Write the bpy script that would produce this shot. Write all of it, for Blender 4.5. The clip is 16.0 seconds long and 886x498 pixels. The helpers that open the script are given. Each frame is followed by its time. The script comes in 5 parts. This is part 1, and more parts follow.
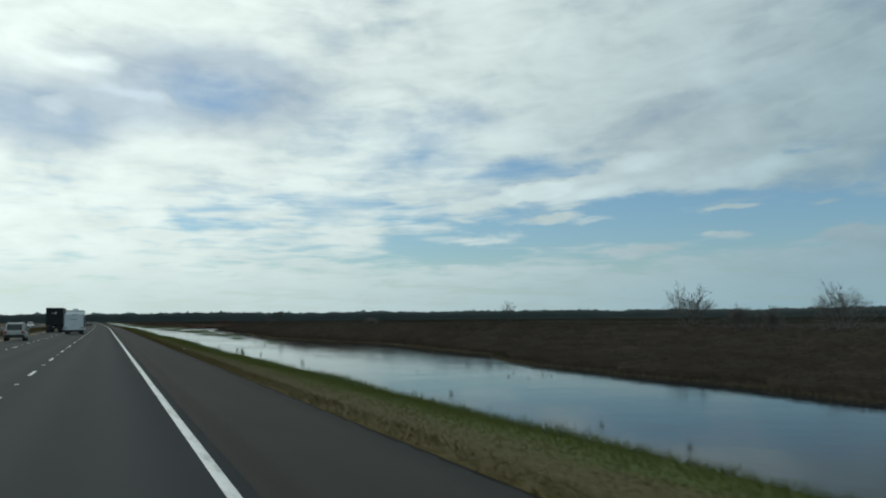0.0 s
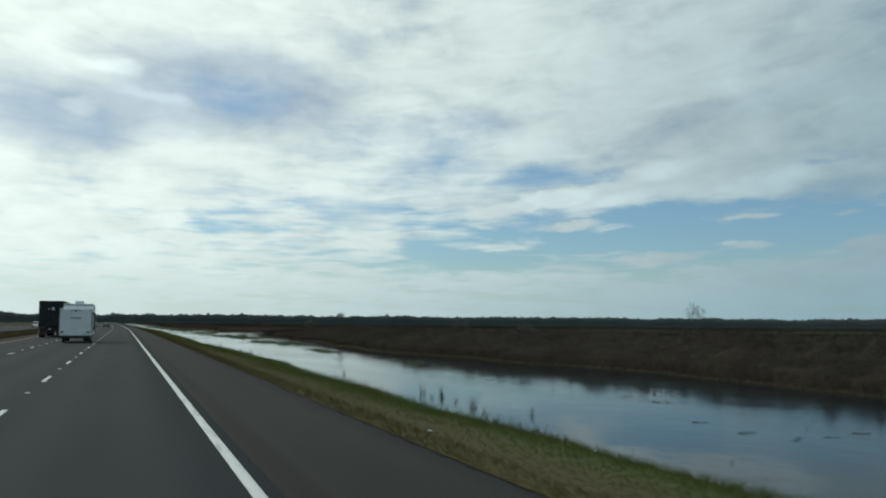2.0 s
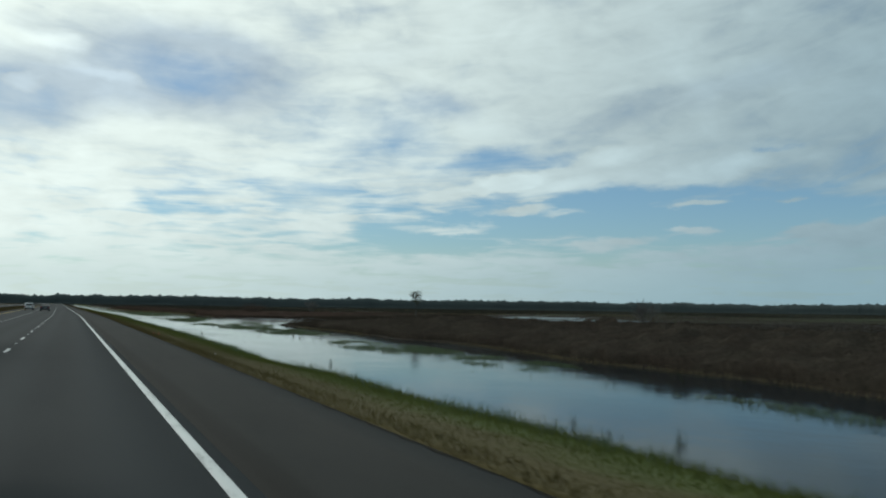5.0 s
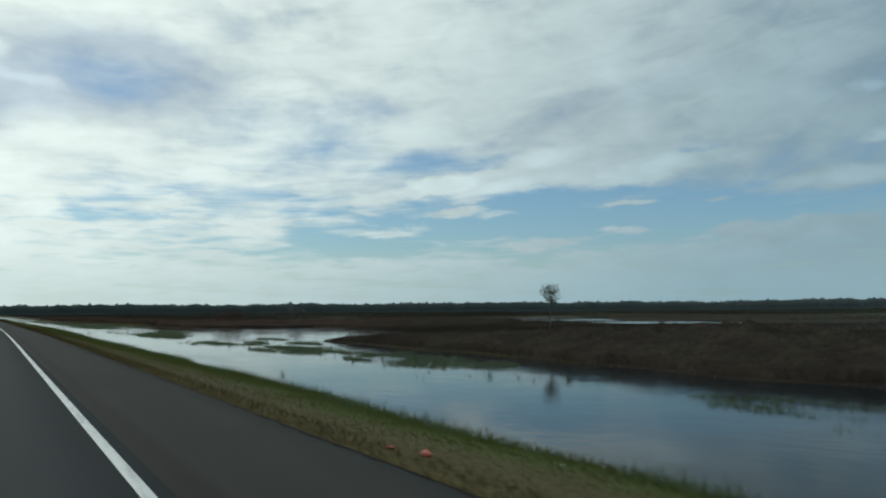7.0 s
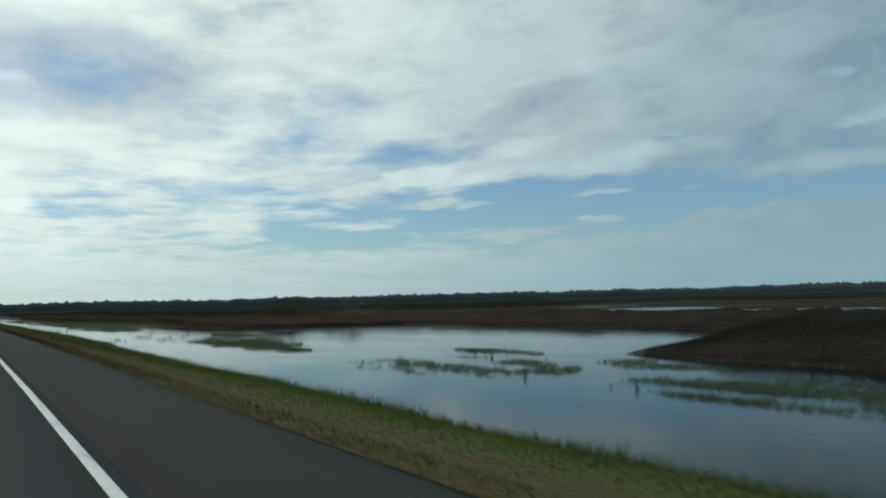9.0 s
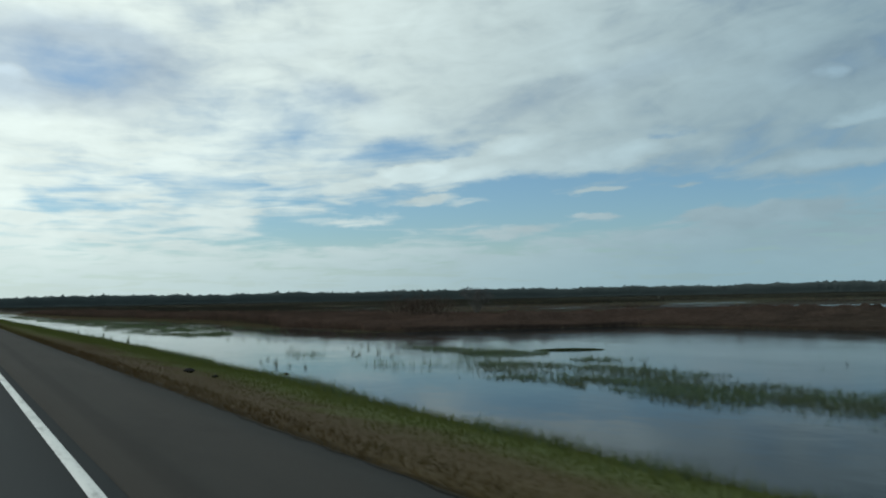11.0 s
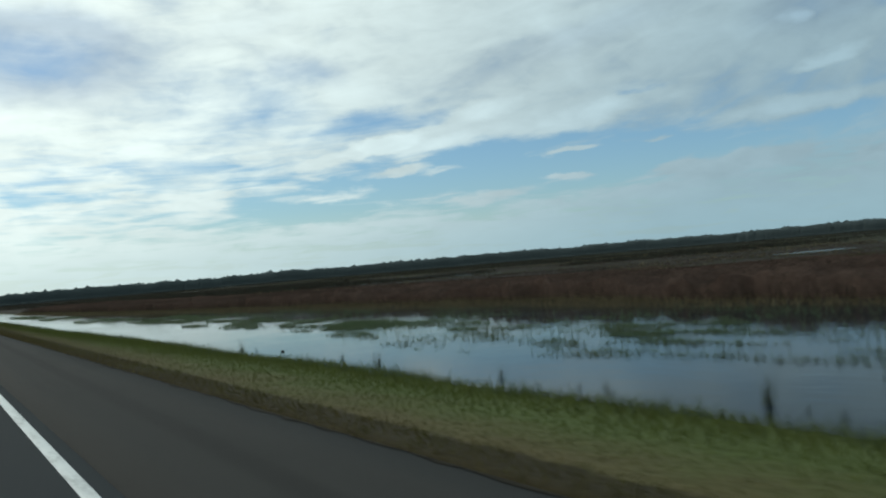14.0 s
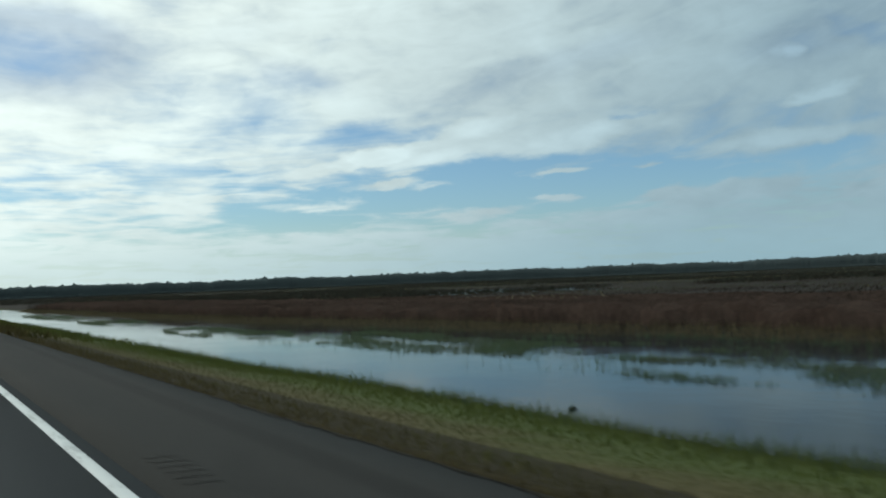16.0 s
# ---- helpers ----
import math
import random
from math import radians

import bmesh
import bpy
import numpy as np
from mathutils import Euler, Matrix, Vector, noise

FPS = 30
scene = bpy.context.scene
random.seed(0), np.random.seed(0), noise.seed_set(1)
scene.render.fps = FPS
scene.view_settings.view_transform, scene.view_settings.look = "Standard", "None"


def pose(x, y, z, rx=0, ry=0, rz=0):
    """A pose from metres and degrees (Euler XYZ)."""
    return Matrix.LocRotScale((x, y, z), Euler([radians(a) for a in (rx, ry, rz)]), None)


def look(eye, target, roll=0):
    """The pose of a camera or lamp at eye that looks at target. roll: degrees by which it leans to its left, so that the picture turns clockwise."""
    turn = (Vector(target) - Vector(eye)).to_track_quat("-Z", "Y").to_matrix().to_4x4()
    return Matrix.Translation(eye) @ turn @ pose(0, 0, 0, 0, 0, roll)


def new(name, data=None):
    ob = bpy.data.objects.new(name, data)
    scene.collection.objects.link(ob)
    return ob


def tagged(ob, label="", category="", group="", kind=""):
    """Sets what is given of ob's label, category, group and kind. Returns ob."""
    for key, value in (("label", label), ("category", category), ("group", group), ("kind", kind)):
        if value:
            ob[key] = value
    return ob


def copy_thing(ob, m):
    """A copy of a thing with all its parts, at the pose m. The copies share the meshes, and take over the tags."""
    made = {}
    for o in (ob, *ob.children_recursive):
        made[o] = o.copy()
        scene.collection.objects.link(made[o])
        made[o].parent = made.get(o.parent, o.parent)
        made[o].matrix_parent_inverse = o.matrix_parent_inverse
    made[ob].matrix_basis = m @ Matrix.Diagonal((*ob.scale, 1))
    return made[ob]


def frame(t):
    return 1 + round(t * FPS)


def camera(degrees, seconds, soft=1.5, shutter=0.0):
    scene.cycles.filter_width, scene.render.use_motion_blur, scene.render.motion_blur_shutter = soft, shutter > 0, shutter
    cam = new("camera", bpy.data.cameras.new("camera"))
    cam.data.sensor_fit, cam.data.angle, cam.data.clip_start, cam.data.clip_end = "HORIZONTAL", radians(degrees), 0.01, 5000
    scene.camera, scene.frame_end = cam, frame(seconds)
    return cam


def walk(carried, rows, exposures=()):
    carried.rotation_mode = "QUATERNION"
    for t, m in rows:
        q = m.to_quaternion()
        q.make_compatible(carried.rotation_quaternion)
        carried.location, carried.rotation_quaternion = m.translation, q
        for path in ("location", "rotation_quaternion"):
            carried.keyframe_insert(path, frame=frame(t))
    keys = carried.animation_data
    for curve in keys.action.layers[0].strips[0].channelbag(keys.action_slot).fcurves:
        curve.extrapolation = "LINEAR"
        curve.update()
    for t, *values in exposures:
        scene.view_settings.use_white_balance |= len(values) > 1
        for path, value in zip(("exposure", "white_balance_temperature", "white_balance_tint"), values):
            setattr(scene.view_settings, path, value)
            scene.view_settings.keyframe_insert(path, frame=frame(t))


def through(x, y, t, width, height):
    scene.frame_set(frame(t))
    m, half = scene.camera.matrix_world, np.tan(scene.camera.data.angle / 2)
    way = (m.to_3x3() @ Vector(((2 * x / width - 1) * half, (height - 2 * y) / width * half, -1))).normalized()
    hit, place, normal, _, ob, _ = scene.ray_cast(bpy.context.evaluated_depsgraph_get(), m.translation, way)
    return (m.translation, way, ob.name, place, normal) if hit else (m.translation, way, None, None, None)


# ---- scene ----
cam = camera(52.0, 16.0, soft=2.05, shutter=0.15)

# World: x to the right of the carriageway, y along it, z up; the road surface is z = 0.
EYE = 1.8
# seconds, sideways place, place along the road, yaw, pitch, roll
WALK = [
    (0, 0.27, 0.00, -20.43, 4.38, -0.44),
    (0.5, 0.18, 13.15, -20.19, 4.05, -0.65),
    (1, 0.16, 26.30, -19.05, 5.07, 0.14),
    (1.5, 0.12, 39.45, -19.16, 5.17, -0.28),
    (2, 0.15, 52.60, -19.29, 4.74, 0.46),
    (2.5, 0.03, 65.75, -20.22, 4.87, -0.41),
    (3, 0.03, 78.90, -21.15, 4.34, -0.2),
    (3.5, 0.01, 92.05, -21.64, 3.77, 0.47),
    (6, 0.01, 157.80, -23.78, 3.74, 1.06),
    (6.5, 0.07, 170.95, -26.15, 3.54, 0.19),
    (7, 0.12, 184.10, -26.44, 3.90, -0.44),
    (7.5, 0.14, 197.25, -26.09, 4.66, 0.00),
    (8, 0.16, 210.40, -27.10, 3.79, -0.62),
    (8.5, 0.19, 223.55, -27.63, 3.50, -1.18),
    (9, 0.21, 236.70, -27.88, 3.34, -1.45),
    (11.5, 0.33, 302.45, -28.52, 3.13, -0.84),
    (12, 0.38, 315.60, -28.95, 3.01, -0.75),
    (12.5, 0.42, 328.75, -29.16, 2.23, -1.02),
    (13, 0.42, 341.90, -29.03, 1.71, -1.85),
    (13.5, 0.38, 355.05, -29.94, 2.31, -2.25),
    (14, 0.33, 368.20, -29.53, 1.09, -4.98),
    (14.5, 0.22, 381.35, -29.61, 1.99, -3.42),
    (15, 0.14, 394.50, -30.40, 1.91, -2.67),
    (15.5, -0.02, 407.65, -31.30, 0.85, -2.78),
    (16, -0.17, 420.80, -30.47, 2.02, -2.24)]


def swing(y):
    """How far the road, its banks and the shore have swung to the left by the place y: a long, slight bend."""
    u = np.clip((y - 245.0) / 55.0, 0.0, 1.0)
    return -0.01 * (27.5 * u * u + np.maximum(y - 300.0, 0.0))


def carried_pose(x, y, yaw, pitch, roll):
    return Matrix.Translation((x + float(swing(y)), y, EYE)) @ Euler((0, 0, radians(yaw))).to_matrix().to_4x4() @ \
        pose(0, 0, 0, 90 + pitch, 0, 0) @ pose(0, 0, 0, 0, 0, roll)


walk(cam, [(t, carried_pose(x, y, yaw, pitch, roll)) for t, x, y, yaw, pitch, roll in WALK],
     [(0, 0.0), (9, 0.0), (11.5, 0.08), (13, 0.2), (16, 0.18)])

# ---- world and sun ----
SUN_AZ, SUN_EL = radians(-42), radians(34)
world = bpy.data.worlds.new("world")
scene.world = world
world.use_nodes = True
wt = world.node_tree
wt.nodes.clear()


class Graph:
    """A short way to write node trees."""

    def __init__(self, tree):
        self.tree = tree

    def node(self, kind):
        return self.tree.nodes.new(kind)

    def link(self, a, b):
        self.tree.links.new(a, b)

    def feed(self, socket, value):
        if isinstance(value, bpy.types.NodeSocket):
            self.link(value, socket)
        else:
            socket.default_value = value

    def math(self, op, a, b=0.0, c=0.0, clamp=False):
        n = self.node("ShaderNodeMath")
        n.operation, n.use_clamp = op, clamp
        for k, v in enumerate((a, b, c)):
            self.feed(n.inputs[k], v)
        return n.outputs[0]

    def mix(self, fac, a, b):
        n = self.node("ShaderNodeMix")
        n.data_type = "RGBA"
        self.feed(n.inputs[0], fac)
        for k, v in ((6, a), (7, b)):
            self.feed(n.inputs[k], (*v, 1) if isinstance(v, tuple) and len(v) == 3 else v)
        return n.outputs[2]

    def blend(self, op, fac, a, b):
        n = self.node("ShaderNodeMix")
        n.data_type, n.blend_type = "RGBA", op
        self.feed(n.inputs[0], fac)
        for k, v in ((6, a), (7, b)):
            self.feed(n.inputs[k], (*v, 1) if isinstance(v, tuple) and len(v) == 3 else v)
        return n.outputs[2]

    def noise(self, vector, scale, detail=4.0, rough=0.55, distortion=0.0):
        n = self.node("ShaderNodeTexNoise")
        self.feed(n.inputs["Vector"], vector)
        n.inputs["Scale"].default_value = scale
        n.inputs["Detail"].default_value = detail
        n.inputs["Roughness"].default_value = rough
        n.inputs["Distortion"].default_value = distortion
        return n.outputs[0]

    def mapped(self, vector, location=(0, 0, 0), rotation=(0, 0, 0), scale=(1, 1, 1), kind="POINT"):
        n = self.node("ShaderNodeMapping")
        n.vector_type = kind
        self.feed(n.inputs[0], vector)
        n.inputs[1].default_value, n.inputs[2].default_value, n.inputs[3].default_value = location, rotation, scale
        return n.outputs[0]

    def ramp(self, value, low, high, a=0.0, b=1.0):
        n = self.node("ShaderNodeMapRange")
        n.interpolation_type = "SMOOTHSTEP"
        for k, v in enumerate((value, low, high, a, b)):
            self.feed(n.inputs[k], v)
        return n.outputs[0]


g = Graph(wt)
coord = g.node("ShaderNodeTexCoord").outputs["Generated"]
split = g.node("ShaderNodeSeparateXYZ")
g.link(coord, split.inputs[0])
sx, sy, sz = split.outputs
azimuth = g.math("MULTIPLY", g.math("ARCTAN2", sx, sy), 57.2958)
height = g.math("MULTIPLY", g.math("ARCSINE", sz), 57.2958)
# ragged edges for the gaps between the clouds
flat = g.node("ShaderNodeCombineXYZ")
g.link(azimuth, flat.inputs[0]), g.link(height, flat.inputs[1])
wob = g.node("ShaderNodeTexNoise")
g.link(g.mapped(flat.outputs[0], scale=(0.5, 1.0, 1)), wob.inputs["Vector"])
wob.inputs["Scale"].default_value, wob.inputs["Detail"].default_value, wob.inputs["Roughness"].default_value = 0.55, 6, 0.55
shift = g.node("ShaderNodeVectorMath")
shift.operation = "SUBTRACT"
g.link(wob.outputs["Color"], shift.inputs[0])
shift.inputs[1].default_value = (0.5, 0.5, 0.5)
shift2 = g.node("ShaderNodeVectorMath")
shift2.operation = "MULTIPLY_ADD"
g.link(shift.outputs[0], shift2.inputs[0])
shift2.inputs[1].default_value = (4.0, 1.6, 0)
g.link(flat.outputs[0], shift2.inputs[2])
bent = shift2.outputs[0]

# azimuth, height, half-width, half-height, tilt (degrees), strength: openings in the cloud sheet, high, low and narrow ones;
# bright tufts; strands across the openings; shaded undersides
BROAD_GAPS = [(20.7, 8, 15.1, 6.77, 0, 0.45), (34.3, 5.6, 19.5, 4.28, 0, 0.5), (9.7, 6.5, 11.6, 2.85, 0, 0.35), (28.1, 4.7, 21.3, 2.14, 0, 0.4), (50.2, 7.2, 11.9, 3.92, 0, 0.4), (17.5, 11.2, 7.3, 4.28, 0, 0.25)]
HIGH_GAPS = [(5.3, 14, 6, 2.21, -3, 1), (7.5, 13.7, 4.3, 2.14, 0, 0.5), (-4.4, 11.9, 5.6, 2.5, -8, 0.55), (-0.1, 11.8, 4.1, 1.6, -6, 0.4), (3.5, 13, 3.2, 1.07, -10, 0.3), (21.9, 12.7, 3.1, 1, -14, 0.75), (23.4, 14.6, 1.8, 0.71, 30, 0.35), (20.3, 11, 3.3, 2.14, -30, 0.35), (18.7, 10.1, 1.8, 0.78, 0, 0.3), (42, 9.8, 2.7, 0.57, 8, 0.6), (52.8, 12.9, 1.8, 0.93, 10, 0.9), (55.1, 13.7, 2, 1, -25, 0.9), (56.5, 12.9, 2, 1.07, 12, 0.8), (51.8, 9.5, 5.1, 0.64, 10, 0.5), (54.5, 8.2, 4.3, 0.57, 4, 0.6)]
LOW_GAPS = [(24.3, 9.2, 4.7, 1, 10, 0.6), (28.2, 7, 6.4, 1.07, 3, 0.5), (34.7, 6.4, 8.3, 2.21, 4, 1.25), (42.2, 6.2, 10, 1.96, -2, 1.1), (20.6, 4.2, 6.8, 1.21, 0, 0.95), (23.9, 5.6, 5.4, 0.78, 3, 0.5), (31.6, 4.8, 16.1, 2.14, 0, 0.9), (28.9, 9.4, 3.2, 0.57, 4, 0.5), (54.5, 6.8, 6.2, 0.71, 2, 0.7), (49.4, 5.8, 11.2, 1.35, 0, 0.8), (38.3, 5.3, 10.6, 2.14, 0, 0.35)]
SMALL_GAPS = [(6.1, 5.9, 3.8, 0.53, -3, 0.75), (3.9, 6.5, 2.1, 0.57, -20, 0.35), (9.3, 7.6, 4.2, 0.5, 0, 0.5), (15.8, 7.2, 3.9, 0.64, -6, 0.75), (18.9, 6.5, 4.3, 0.78, 5, 0.7), (17.1, 5.4, 2.1, 0.5, 8, 0.45), (11.9, 5.9, 1.8, 0.5, 0, 0.45), (1.4, 3.3, 6.4, 0.5, 0, 0.35), (-2.7, 3.8, 3.9, 0.43, 0, 0.3), (15.3, 5.9, 2.1, 0.36, 10, 0.3), (12.5, 3.4, 5.7, 0.64, 0, 0.25), (13.9, 9.2, 3.9, 0.71, 0, 0.25), (42.3, 9.6, 2.1, 0.32, 3, 0.8), (41.5, 7, 4.2, 0.32, 4, 0.5)]
TUFTS_OF_CLOUD = [(26.6, 8.1, 3, 0.78, 10, 1.9), (28.5, 7.7, 5.3, 0.71, 10, 0.8), (24.6, 7.4, 3.2, 0.5, 8, 0.6), (32.7, 7.9, 6, 1.07, 8, 0.6), (31.3, 9.1, 3.9, 0.86, 12, 0.4), (-1.4, 15, 2.7, 0.78, -8, 1), (-2.9, 12.5, 2, 0.64, 0, 1), (1.5, 13.4, 2.8, 0.57, -12, 1.1), (51.8, 12.6, 1.4, 0.61, 4, 1.3), (53.4, 10, 3, 0.5, 13, 1), (51.8, 7.7, 7.1, 0.86, 2, 1), (23.9, 11.1, 4.4, 1.78, 10, 0.4), (39.4, 8.6, 5.5, 0.93, 10, 0.35), (38.8, 8.7, 3.9, 1.43, 8, 0.3), (33.5, 9.6, 3.2, 0.78, 8, 0.8), (40.9, 8.7, 2.5, 0.93, 4, 0.6)]
STRANDS = [(26.8, 6.1, 3.4, 0.46, 6, 1.2), (23.2, 5, 4.6, 0.5, 2, 1.1), (15.3, 5.2, 4.3, 0.64, 5, 0.6), (32.6, 4.5, 7, 1.07, 3, 0.8), (38, 6.8, 4.5, 0.5, 6, 1), (42.8, 6.7, 2.7, 0.5, -5, 0.6), (30.4, 6, 2.8, 0.32, 4, 0.8), (28.2, 6.9, 2.1, 0.29, 4, 0.6), (22.5, 7, 3.9, 0.5, 6, 0.8), (37, 5.1, 3.4, 0.43, 0, 0.4), (48.1, 4.7, 6.1, 0.78, 4, 1), (37.8, 6.4, 3.4, 0.43, 8, 0.9), (37.6, 4.9, 2.8, 0.5, 3, 0.5), (44, 5.2, 3.9, 0.57, 4, 0.5)]
THIN_STRANDS = [(48.6, 4.7, 4.7, 0.46, 3, 0.9), (32.8, 4.2, 3.2, 0.64, 5, 0.8), (38.4, 6.5, 2.6, 0.32, 6, 0.9), (43.5, 4.8, 3.4, 0.5, 4, 0.7), (37.7, 5, 2.1, 0.32, 3, 0.7), (43.4, 6.6, 1.2, 0.25, 3, 0.6), (42.3, 3.7, 5.2, 0.57, 0, 0.5), (31.9, 5.9, 2.1, 0.32, 3, 0.5), (47.4, 6.6, 4.4, 0.93, 0, 0.35)]
UNDERSIDES = [(5.8, 14.1, 10.3, 3.92, -3, 1.2), (-4.1, 12.1, 7, 3.39, -6, 1), (0.3, 12.1, 5.5, 2.14, -6, 0.4), (21.8, 12.9, 4, 1.28, -12, 0.5), (8.6, 15.1, 4.7, 1.78, -10, 0.35), (-2.3, 15.9, 3.1, 0.89, 0, 0.3), (36.9, 12.9, 11.6, 1.43, 12, 0.3), (53.6, 13.3, 6.1, 2.14, 10, 0.5), (17.5, 15.3, 5.5, 1.43, 10, 0.15)]


def patches(rows, before=None):
    """Sum of soft ragged ovals; one group is worked out after another, which keeps the shader small."""
    total, spot = None, bent
    if before is not None:
        step = g.node("ShaderNodeVectorMath")
        step.operation = "MULTIPLY_ADD"
        g.link(before, step.inputs[0])
        step.inputs[1].default_value = (1e-5, 1e-5, 0)
        g.link(bent, step.inputs[2])
        spot = step.outputs[0]
    for a, e, w, h, tilt, strength in rows:
        n = g.node("ShaderNodeTexGradient")
        n.gradient_type = "SPHERICAL"
        g.link(g.mapped(spot, (a, e, 0), (0, 0, radians(tilt)), (w, h, 1), "TEXTURE"), n.inputs[0])
        value = g.math("MULTIPLY", g.ramp(n.outputs["Fac"], 0.0, 0.75), strength)
        total = value if total is None else g.math("ADD", total, value)
    return total


# long strands, drawn out sideways, sagging in the middle as a flat deck does in perspective
away = g.math("SUBTRACT", azimuth, 12.0)
sag = g.math("MULTIPLY", g.math("MULTIPLY", away, away), g.ramp(height, 3.0, 14.0, 0.0, 0.0032))
tip = g.math("SUBTRACT", height, sag)


def strands(wide, tall, scale, detail, rough, bend):
    n = g.node("ShaderNodeCombineXYZ")
    g.link(g.math("MULTIPLY", azimuth, wide), n.inputs[0]), g.link(g.math("MULTIPLY", tip, tall), n.inputs[1])
    return g.noise(n.outputs[0], scale, detail, rough, bend)


strand = strands(0.085, 0.33, 1.1, 4, 0.45, 0.7)
thread = strands(0.22, 0.8, 1.2, 4, 0.48, 0.9)
wisp = strands(0.2, 1.7, 1.3, 5, 0.55, 0.8)
# puffs of the cloud deck, flattened towards the horizon
lift = g.math("ADD", g.math("MAXIMUM", sz, 0.0), 0.36)
deck = g.node("ShaderNodeCombineXYZ")
g.link(g.math("DIVIDE", sx, lift), deck.inputs[0]), g.link(g.math("DIVIDE", sy, lift), deck.inputs[1])
puff = g.noise(deck.outputs[0], 4.6, 6, 0.52, 0.5)
curd = g.noise(deck.outputs[0], 13.0, 5, 0.55, 0.6)
tufts = patches(TUFTS_OF_CLOUD)
drawn = g.ramp(height, 5.0, 13.0, 1.0, 0.4)
heaped = g.ramp(height, 5.0, 13.0, 0.6, 1.35)
cover = g.math("ADD", 1.05, g.math("MULTIPLY", g.math("SUBTRACT", strand, 0.5), g.math("MULTIPLY", drawn, 1.5)))
cover = g.math("ADD", cover, g.math("MULTIPLY", g.math("SUBTRACT", thread, 0.5), g.math("MULTIPLY", drawn, 0.9)))
cover = g.math("ADD", cover, g.math("MULTIPLY", g.math("SUBTRACT", puff, 0.5), g.math("MULTIPLY", heaped, 0.9)))
cover = g.math("ADD", cover, g.math("MULTIPLY", g.math("SUBTRACT", curd, 0.5), g.math("MULTIPLY", heaped, 0.4)))
for rows, amount in ((BROAD_GAPS, -0.6), (HIGH_GAPS, -0.36), (LOW_GAPS, -0.78), (SMALL_GAPS, -0.48), (STRANDS, 0.9), (THIN_STRANDS, 1.0)):
    cover = g.math("ADD", cover, g.math("MULTIPLY", patches(rows, cover), amount))
cover = g.math("ADD", cover, g.math("MULTIPLY", g.math("SUBTRACT", wisp, 0.5), g.ramp(height, 3.0, 12.0, 2.8, 0.2)))
cover = g.math("ADD", cover, g.math("MULTIPLY", tufts, 0.8))
cover = g.ramp(cover, -0.15, 1.1)
# towards the horizon the deck closes into one pale veil
cover = g.math("MAXIMUM", cover, g.ramp(height, 4.2, 0.3, 0.0, 0.9))

sun_way = Vector((math.sin(SUN_AZ) * math.cos(SUN_EL), math.cos(SUN_AZ) * math.cos(SUN_EL), math.sin(SUN_EL)))
dot = g.node("ShaderNodeVectorMath")
dot.operation = "DOT_PRODUCT"
g.link(coord, dot.inputs[0])
dot.inputs[1].default_value = sun_way
near_sun = g.ramp(dot.outputs["Value"], 0.0, 0.85)
cloud = g.mix(near_sun, (0.278, 0.402, 0.46), (0.87, 0.99, 0.94))
cloud = g.blend("MULTIPLY", g.math("MINIMUM", patches(UNDERSIDES, cover), 1.0), cloud, (0.6, 0.645, 0.75))
veil_tone = g.mix(near_sun, (0.258, 0.4, 0.458), (0.67, 0.80, 0.77))
cloud = g.mix(g.ramp(height, 5.0, 0.8), cloud, veil_tone)
# light and shade within the sheet
grey = g.math("ADD", g.math("MULTIPLY", puff, 0.45), g.math("MULTIPLY", thread, 0.25))
grey = g.math("ADD", grey, g.math("ADD", g.math("MULTIPLY", strand, 0.3), g.math("MULTIPLY", curd, 0.22)))
grey = g.math("ADD", 0.42, g.math("MULTIPLY", grey, 0.88))
low_air = g.ramp(height, 6.5, 1.5)
grey = g.math("ADD", g.math("MULTIPLY", grey, g.math("SUBTRACT", 1.0, g.math("MULTIPLY", low_air, 0.75))), g.math("MULTIPLY", low_air, 0.76))
grey = g.math("ADD", grey, g.math("MULTIPLY", g.math("MINIMUM", tufts, 1.4), 0.17))
shade = g.node("ShaderNodeVectorMath")
shade.operation = "SCALE"
g.link(cloud, shade.inputs[0]), g.link(grey, shade.inputs["Scale"])

sky = g.node("ShaderNodeTexSky")
sky.sky_type, sky.sun_disc = "NISHITA", False
sky.sun_elevation, sky.sun_rotation = SUN_EL, SUN_AZ
sky.air_density, sky.dust_density, sky.ozone_density = 1.0, 0.6, 2.0
clear, veil, both, out = (g.node(k) for k in ("ShaderNodeBackground", "ShaderNodeBackground", "ShaderNodeMixShader", "ShaderNodeOutputWorld"))
g.link(g.blend("MULTIPLY", 1.0, sky.outputs[0], (0.73, 0.97, 1.1)), clear.inputs[0])
clear.inputs[1].default_value = 0.085
g.link(shade.outputs[0], veil.inputs[0])
veil.inputs[1].default_value = 1.0
g.link(cover, both.inputs[0]), g.link(clear.outputs[0], both.inputs[1]), g.link(veil.outputs[0], both.inputs[2])
g.link(both.outputs[0], out.inputs[0])

lamp = bpy.data.lights.new("sun", "SUN")
lamp.energy, lamp.angle, lamp.color = 0.7, radians(14), (1.0, 0.95, 0.87)
new("sun", lamp).matrix_world = look(sun_way * 100, (0, 0, 0))


# ---- materials ----
def material(name, rough=0.8, spec=0.3):
    m = bpy.data.materials.new(name)
    m.use_nodes = True
    q = Graph(m.node_tree)
    bsdf = m.node_tree.nodes["Principled BSDF"]
    bsdf.inputs["Roughness"].default_value = rough
    bsdf.inputs["Specular IOR Level"].default_value = spec
    return m, q, bsdf


